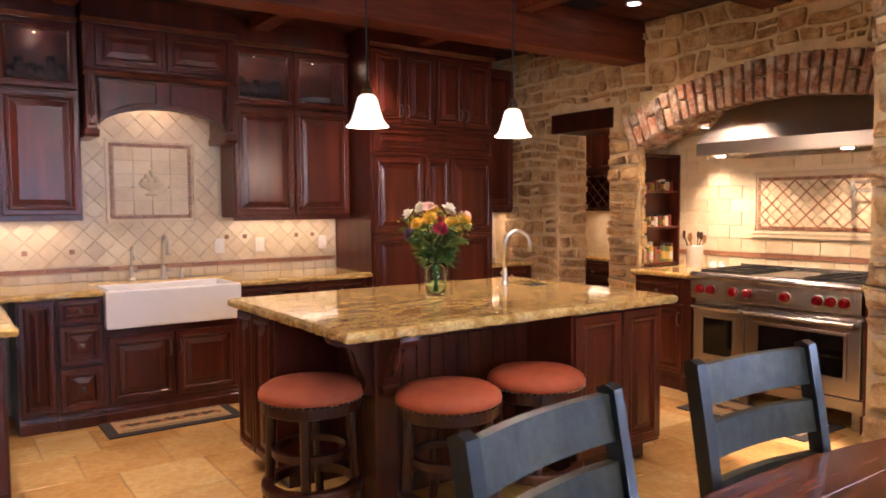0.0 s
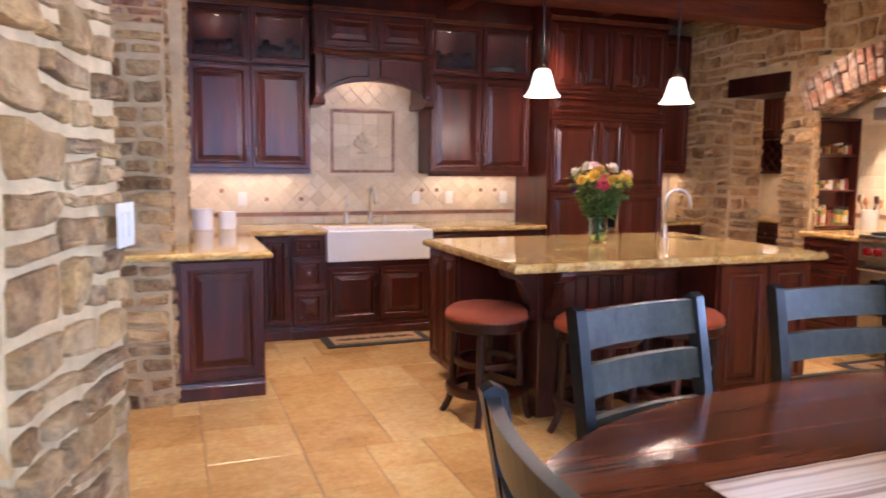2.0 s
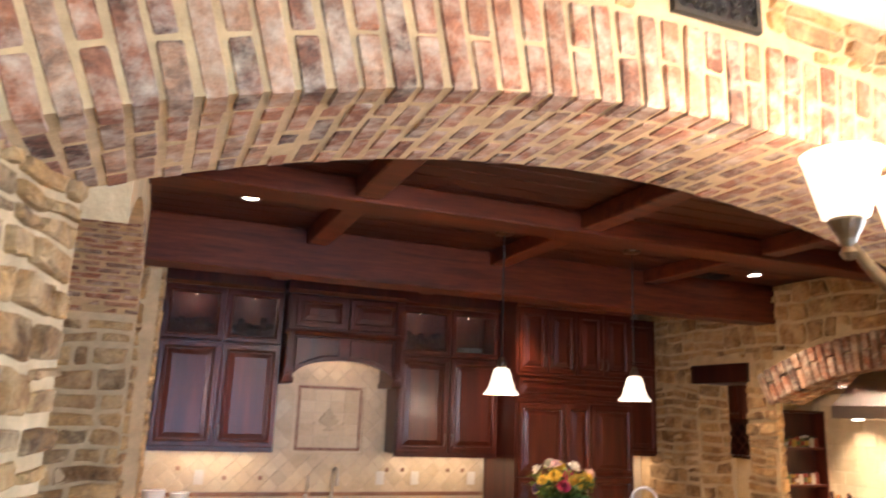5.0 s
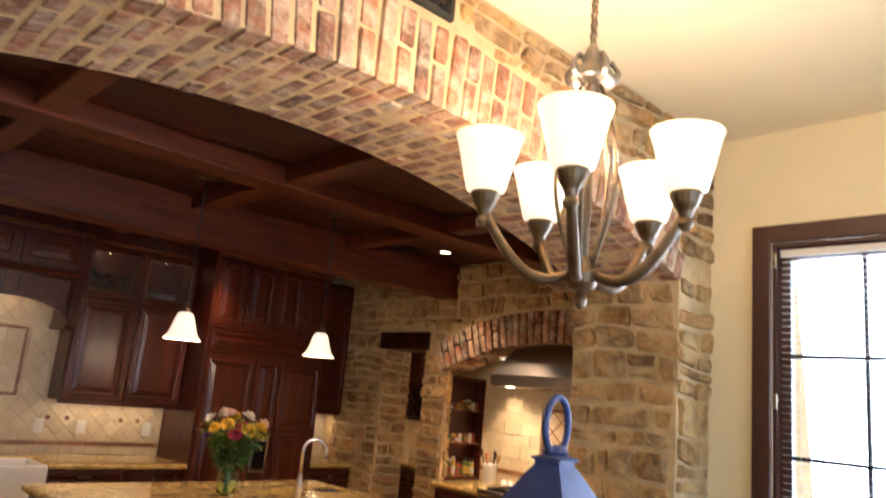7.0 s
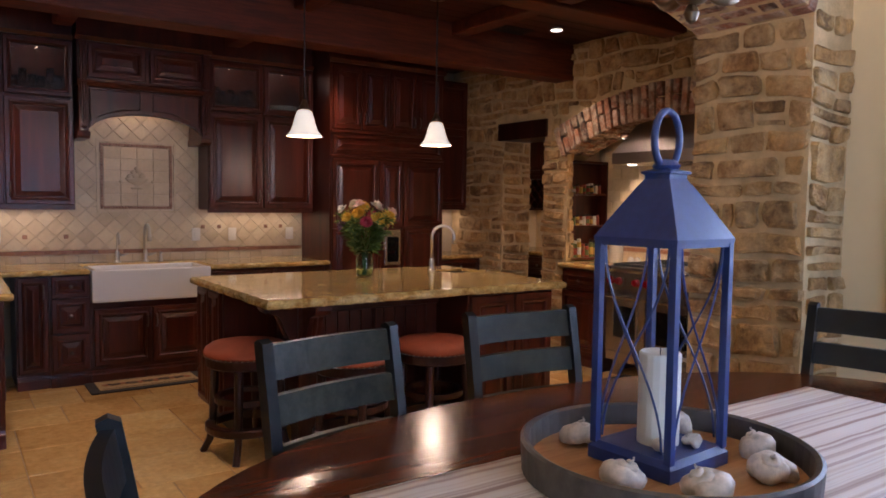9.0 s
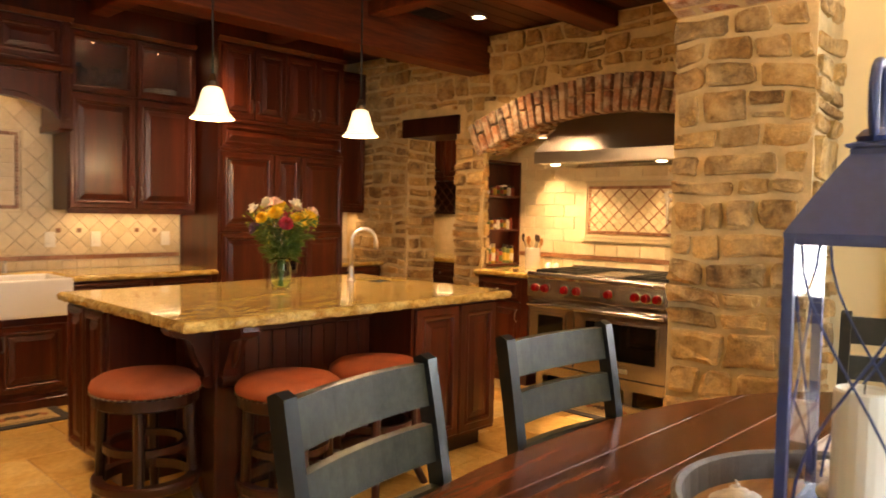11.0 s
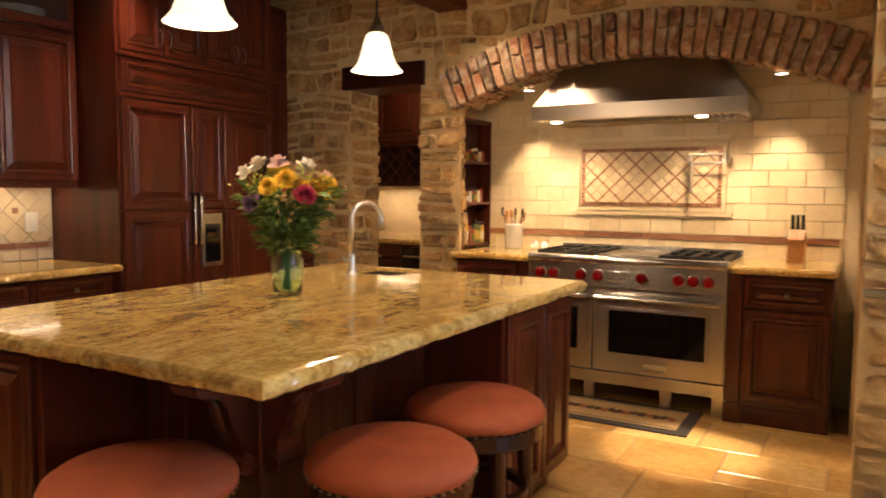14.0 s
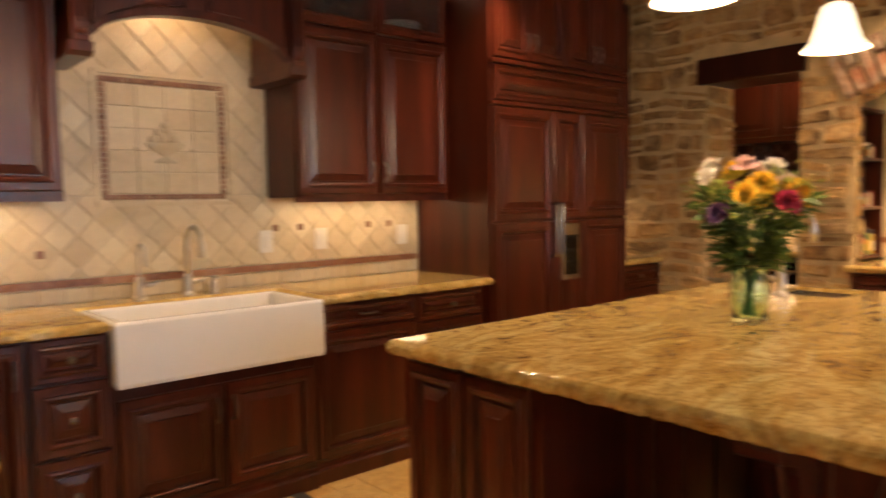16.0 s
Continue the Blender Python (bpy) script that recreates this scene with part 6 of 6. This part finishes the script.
def brick(parent, centre, ex, ey, ez, size):
    o = new("brick", rng.choice(BRICKS))
    m = Matrix((ex, ey, ez)).transposed().to_4x4()
    m.translation = Vector(centre) + Vector((rng.uniform(-.003, .003), rng.uniform(-.003, .003), rng.uniform(-.003, .003)))
    o.parent = parent
    o.matrix_world = m @ pose(0, 0, 0, rng.uniform(-1.5, 1.5), rng.uniform(-1.5, 1.5), rng.uniform(-1, 1)) @ Matrix.Diagonal((*size, 1))
    return o


def ring(parent, at, c, r, top, u0, u1, face, back, height, dirn, pitch=.078, full=True, proud=0.0):
    """Bricks round an arch. at(u, w, z) places; w runs from the face into the wall; dirn: world vectors of u and w."""
    U, Wv = Vector(dirn[0]), Vector(dirn[1])
    Z = Vector((0, 0, 1))
    cz = top - r
    a0, a1 = math.asin((u0 - c) / r), math.asin((u1 - c) / r)
    n = round(abs(a1 - a0) * r / pitch)
    for i in range(n):
        a = a0 + (a1 - a0) * (i + .5) / n
        rad = U * math.sin(a) + Z * math.cos(a)
        tan = U * math.cos(a) - Z * math.sin(a)
        wd = pitch - .018
        # face bricks
        if full:
            splits = ((0, .5), (.5, 1)) if i % 2 else ((0, 1),)
            for s0, s1 in splits:
                l = (s1 - s0) * height - .014
                rr = r + height * (s0 + s1) / 2 - .004
                if s0 == 0:
                    l, rr = l + .010 + proud, rr - .005 - proud / 2
                brick(parent, at(c + math.sin(a) * rr, face + .045 - proud, cz + math.cos(a) * rr), tan, Wv, rad, (wd, .11 + proud, l))
        # soffit bricks
        w = face + (.105 if full else 0) + (.0 if i % 2 else -.10)
        while w < back:
            wa, wb = max(w, face + (.105 if full else 0)), min(w + .205, back)
            if wb - wa > .04:
                rr = r + .0355 - proud * .5
                brick(parent, at(c + math.sin(a) * rr, (wa + wb) / 2, cz + math.cos(a) * rr), tan, Wv, rad, (wd - .005, wb - wa - .020, .078))
            w += .205


ring(wall_arch, lambda u, w, z: Vector((u, w, z)), ARCH_X, ARCH_R, ARCH_TOP, ARCH_L - .0, ARCH_RR + .0, Y_D, Y_K + .012, .30, ((1, 0, 0), (0, 1, 0)))
ring(wall_range, lambda u, w, z: Vector((w, u, z)), NI_C, NI_R, NI_TOP, NI_RI - .05, NI_L + .07, X_ST, X_ST + .36, .25, ((0, 1, 0), (1, 0, 0)), .075, True, .026)
ring(wall_side, lambda u, w, z: Vector((w, u, z)), .19, 2.6, 2.55, .35, 1.46, -1.60 - .5, -1.59, .25, ((0, 1, 0), (1, 0, 0)), .075, False)


def warp(u, v, seed):
    """A slow and a quick wander of the joints."""
    p, q = Vector((u * 2.6, v * 3.4, seed)), Vector((u * 9, v * 11, seed + 7))
    return u + .050 * noise.noise(p) + .020 * noise.noise(q), v + .042 * noise.noise(p + Vector((31, 5, 3))) + .017 * noise.noise(q + Vector((11, 9, 2)))


def one_stone(parent, m, u0, u1, v0, v1, depth, seed, lim):
    g = rng.uniform(.008, .019)
    a, b, c, d = u0 + g, u1 - g, v0 + g, v1 - g
    if b - a < .02 or d - c < .02:
        return
    k = min(b - a, d - c)
    r = [k * rng.uniform(.04, .20) for _ in range(4)]
    pts = [(a + r[0], c), ((a + b) / 2, c), (b - r[1], c), (b, c + r[1]), (b, (c + d) / 2), (b, d - r[2]), (b - r[2], d), ((a + b) / 2, d), (a + r[3], d), (a, d - r[3]), (a, (c + d) / 2), (a, c + r[0])]
    out = []
    for x, z in pts:
        x, z = warp(x, z, seed)
        out.append((min(max(x, lim[0] - .012), lim[1] + .012), min(max(z, lim[2]), lim[3])))
    cx, cz = sum(p[0] for p in out) / 12, sum(p[1] for p in out) / 12
    dd = depth * rng.uniform(.6, 1.4)
    tx, tz = rng.uniform(-.10, .10), rng.uniform(-.12, .12)
    rows = []
    for s_, y in ((1.0, .3), (.985, -.45), (.945, -.80), (.68, -.95)):
        rows.append([((x - cx) * s_, y * dd + ((x - cx) * tx + (z - cz) * tz + rng.uniform(-.24, .24) * dd if y < -.5 else 0), (z - cz) * s_) for x, z in out])
    bm = loops(bmesh.new(), rows)
    o = part("stone", bm, M_STONE, parent)
    o.matrix_world = m @ pose(cx, 0, cz)


def stones(parent, m, u0, u1, v0, v1, ok=None, hmin=.09, hmax=.20, wmin=.12, wmax=.42, depth=.024):
    """Rubble laid in rough wandering courses over a face; the face is y = 0 in m and looks along -y."""
    seed = rng.uniform(0, 90)
    lim = (u0, u1, v0, v1)
    v = v0
    while v < v1 - .03:
        h = min(rng.uniform(hmin, hmax), v1 - v)
        if v1 - v - h < .05:
            h = v1 - v
        u = u0
        while u < u1 - .02:
            w = min(rng.uniform(wmin, wmax), u1 - u)
            if u1 - u - w < .08:
                w = u1 - u
            rows = ((0, 1),)
            if h > .13 and rng.random() < .45:
                s = rng.uniform(.35, .65)
                rows = ((0, s), (s, 1))
            for a, b in rows:
                cells = [(u, w)]
                if h * (b - a) > .09 and w > .24 and rng.random() < .4:
                    k = rng.uniform(.3, .7)
                    cells = [(u, w * k), (u + w * k, w * (1 - k))]
                for cu, cw in cells:
                    za, zb = v + h * a, v + h * b
                    todo = [(cu, cu + cw, za, zb, 0)]
                    while todo:
                        a0, a1, b0, b1, lvl = todo.pop()
                        if not ok or ok(a0, a1, b0, b1):
                            one_stone(parent, m, a0, a1, b0, b1, depth, seed, lim)
                        elif lvl < 3 and max(a1 - a0, b1 - b0) > .07:
                            if a1 - a0 > b1 - b0:
                                h0 = (a0 + a1) / 2
                                todo += [(a0, h0, b0, b1, lvl + 1), (h0, a1, b0, b1, lvl + 1)]
                            else:
                                h0 = (b0 + b1) / 2
                                todo += [(a0, a1, b0, h0, lvl + 1), (a0, a1, h0, b1, lvl + 1)]
            u += w
        v += h


def off_arch(c, r, top, h, a, b, base=0.0):
    cz = top - r

    def ok(u0, u1, z0, z1):
        for u in (u0, (u0 + u1) / 2, u1):
            for z in (z0, z1):
                if a - base < u < b + base and z < cz + math.sqrt(max(0, (r + h) ** 2 - (u - c) ** 2)) - .012:
                    return False
        return True
    return ok


# dining face of the arch wall, its two reveals
f = off_arch(ARCH_X, ARCH_R, ARCH_TOP, .30, ARCH_L, ARCH_RR, -.012)


def ok_d(u0, u1, z0, z1):
    return f(u0, u1, z0, z1) and not (u1 > -.13 and u0 < .24 and z1 > 2.94)


stones(wall_arch, pose(0, Y_D, 0), -2.12, ARCH_L, 0, 2.42, None, .10, .22, .16, .45)
stones(wall_arch, pose(0, Y_D, 0), ARCH_RR, 2.25, 0, 2.34, None)
stones(wall_arch, pose(0, Y_D, 0), -2.12, 2.25, 2.44, CEIL_D, ok_d, .08, .14, .12, .3)
stones(wall_arch, pose(ARCH_RR, Y_K, 0, 0, 0, -90), 0, Y_K - Y_D, 0, 2.30, None, .09, .17, .14, .36)
stones(pier_splay, MW, 0, .643, 0, 2.40, None, .09, .17, .10, .3)
# range wall; in this frame u = 3.2 - y
MR = pose(X_ST, 3.2, 0, 0, 0, -90)
g2 = off_arch(3.2 - NI_C, NI_R, NI_TOP, .25, 3.2 - NI_L - .06, 3.2 - NI_RI + .06)


def ok_r(u0, u1, z0, z1):
    if not g2(u0, u1, z0, z1):
        return False
    if u1 > .80 and u0 < 1.60 and z1 > 2.05 and z0 < 2.25:
        return not (u1 > .84 + .02 and u0 < 1.56 - .02)
    return True


stones(wall_range, MR, .15, .90, 0, 2.05, None, .07, .14, .12, .34)
stones(wall_range, MR, 1.52, 3.2 - NI_L, 0, 2.05, None, .07, .15, .12, .34)
stones(wall_range, MR, .15, 4.28, 2.07, CEIL, ok_r, .10, .21, .16, .46)
stones(wall_range, pose(X_ST, 2.30, 0), 0, .36, 0, 2.06, None, .08, .16, .14, .36)
stones(wall_range, pose(X_ST, NI_L, 0), 0, .07, .92, 1.96, None, .08, .16, .05, .07, .02)
# side pier
stones(wall_side, pose(0, 1.20, 0), -2.1, -1.60, 0, .86, None, .07, .14, .14, .38)
stones(wall_side, pose(0, 1.46, 0), -2.1, -1.60, .90, 2.18, None, .07, .14, .14, .38)
stones(wall_side, pose(-1.60, 1.46, 0, 0, 0, 90), 0, .29, .9, CEIL)
stones(wall_side, pose(-1.49, 1.75, 0, 0, 0, 90), 0, 1.1, .9, CEIL)
stones(wall_side, pose(-1.60, 1.20, 0, 0, 0, 90), 0, .06, 0, .86, None, .08, .14, .05, .06)

# ---- floor tiles ----
floor = bpy.data.objects["floor"]
U = .152


def tile_mesh(w, d, k):
    r = random.Random(k)
    bm = loops(bmesh.new(), [[(x * (w * U - g) / 2 + r.uniform(-.002, .002), y * (d * U - g) / 2 + r.uniform(-.002, .002), z) for x, y in ((-1, -1), (1, -1), (1, 1), (-1, 1))] for g, z in ((.006, -.012), (.006, -.004), (.014, 0))])
    me = bpy.data.meshes.new("tile")
    bm.to_mesh(me)
    bm.free()
    me.materials.append(M_FLOOR)
    return me


TILES = {}
used = set()
near, far = [], []
x_lo, y_lo = -3.6, -6.0
cols, rows_n = int(8.2 / U), int(9.2 / U)
for j in range(rows_n):
    for i in range(cols):
        if (i, j) in used:
            continue
        opts = [(3, 2), (2, 3), (2, 2), (3, 3), (2, 1), (1, 1), (1, 2)]
        rng.shuffle(opts)
        opts.sort(key=lambda q: -q[0] * q[1] + rng.uniform(0, 5.5))
        for w, d in opts + [(1, 1)]:
            cells = [(i + a, j + b) for a in range(w) for b in range(d)]
            if all(c not in used and c[0] < cols and c[1] < rows_n for c in cells):
                used.update(cells)
                cx, cy = x_lo + (i + w / 2) * U, y_lo + (j + d / 2) * U
                if cy < Y_D and (cx < -2.2 or cx > 2.35):
                    break
                inside = -1.75 < cx < 3.5 and -1.6 < cy < 2.9 and not (.45 < cx < 1.9 and .45 < cy < 1.2)
                (near if inside and len(near) < 300 else far).append((w, d, cx, cy))
                break
for w, d, cx, cy in near:
    key = (w, d, rng.randrange(3))
    if key not in TILES:
        TILES[key] = tile_mesh(*key)
    o = new("tile", TILES[key])
    o.parent = floor
    o.matrix_world = pose(cx, cy, rng.uniform(-.0008, .0008))
bm = bmesh.new()
for w, d, cx, cy in far:
    loops(bm, [[(cx + x * (w * U - g) / 2, cy + y * (d * U - g) / 2, z) for x, y in ((-1, -1), (1, -1), (1, 1), (-1, 1))] for g, z in ((.006, -.012), (.006, -.004), (.014, 0))])
o = part("floor_tiles", bm, M_FLOOR, floor)
o["kind"] = "stuff"

# ---- daylight in the windows ----
lamp('AREA', "window_light", look((2.60, -2.8, 1.75), (0, -2.8, 1.3)), 85, (.72, .86, 1), 1.5, 1.5)
lamp('AREA', "window_light", look((-.1, -6.15, 1.5), (-.1, 0, 1.0)), 95, (.62, .80, 1), 3.2, 1.8)
setting(part("backdrop", box(6.0, 6.05, -9, 3, -1, 6), M_DAY), "bright overcast daylight beyond the window", "backdrop")
setting(part("ground", box(-60, 60, -60, 60, -.5, -.2), M_GROUT), "ground outside", "ground")
# under-cabinet strips
for x0, x1 in ((-1.4, -.55), (.62, 1.5)):
    lamp('AREA', "under_cabinet_strip", down((x0 + x1) / 2, 3.06, 1.335), 2.6, WARM, x1 - x0, .04)
lamp('AREA', "under_cabinet_strip", down(3.08, 3.06, 1.35), 2, WARM, .4, .04)
lamp('AREA', "under_cabinet_strip", down(4.45, 2.2, 1.34), 7, WARM, .04, 1.5)
for x in (-1.2, -.72, .8, 1.3):
    lamp('POINT', "cabinet_puck", pose(x, 3.05, 2.60), 1.6, WARM, .004)
# added fill without a fixture, behind the mantel arch over the sink tiles
lamp('POINT', "mantel_fill", pose(.035, 3.0, 2.25), 4, WARM, .05)
for y in (1.0, -.62):
    can_light(3.70, y, arc_z(y, NI_C, NI_R, NI_TOP) - .03, 85, .035, 75)
# unseen spotlight, added to brighten the pantry
can_light(3.98, 2.1, CEIL - .004, 60)
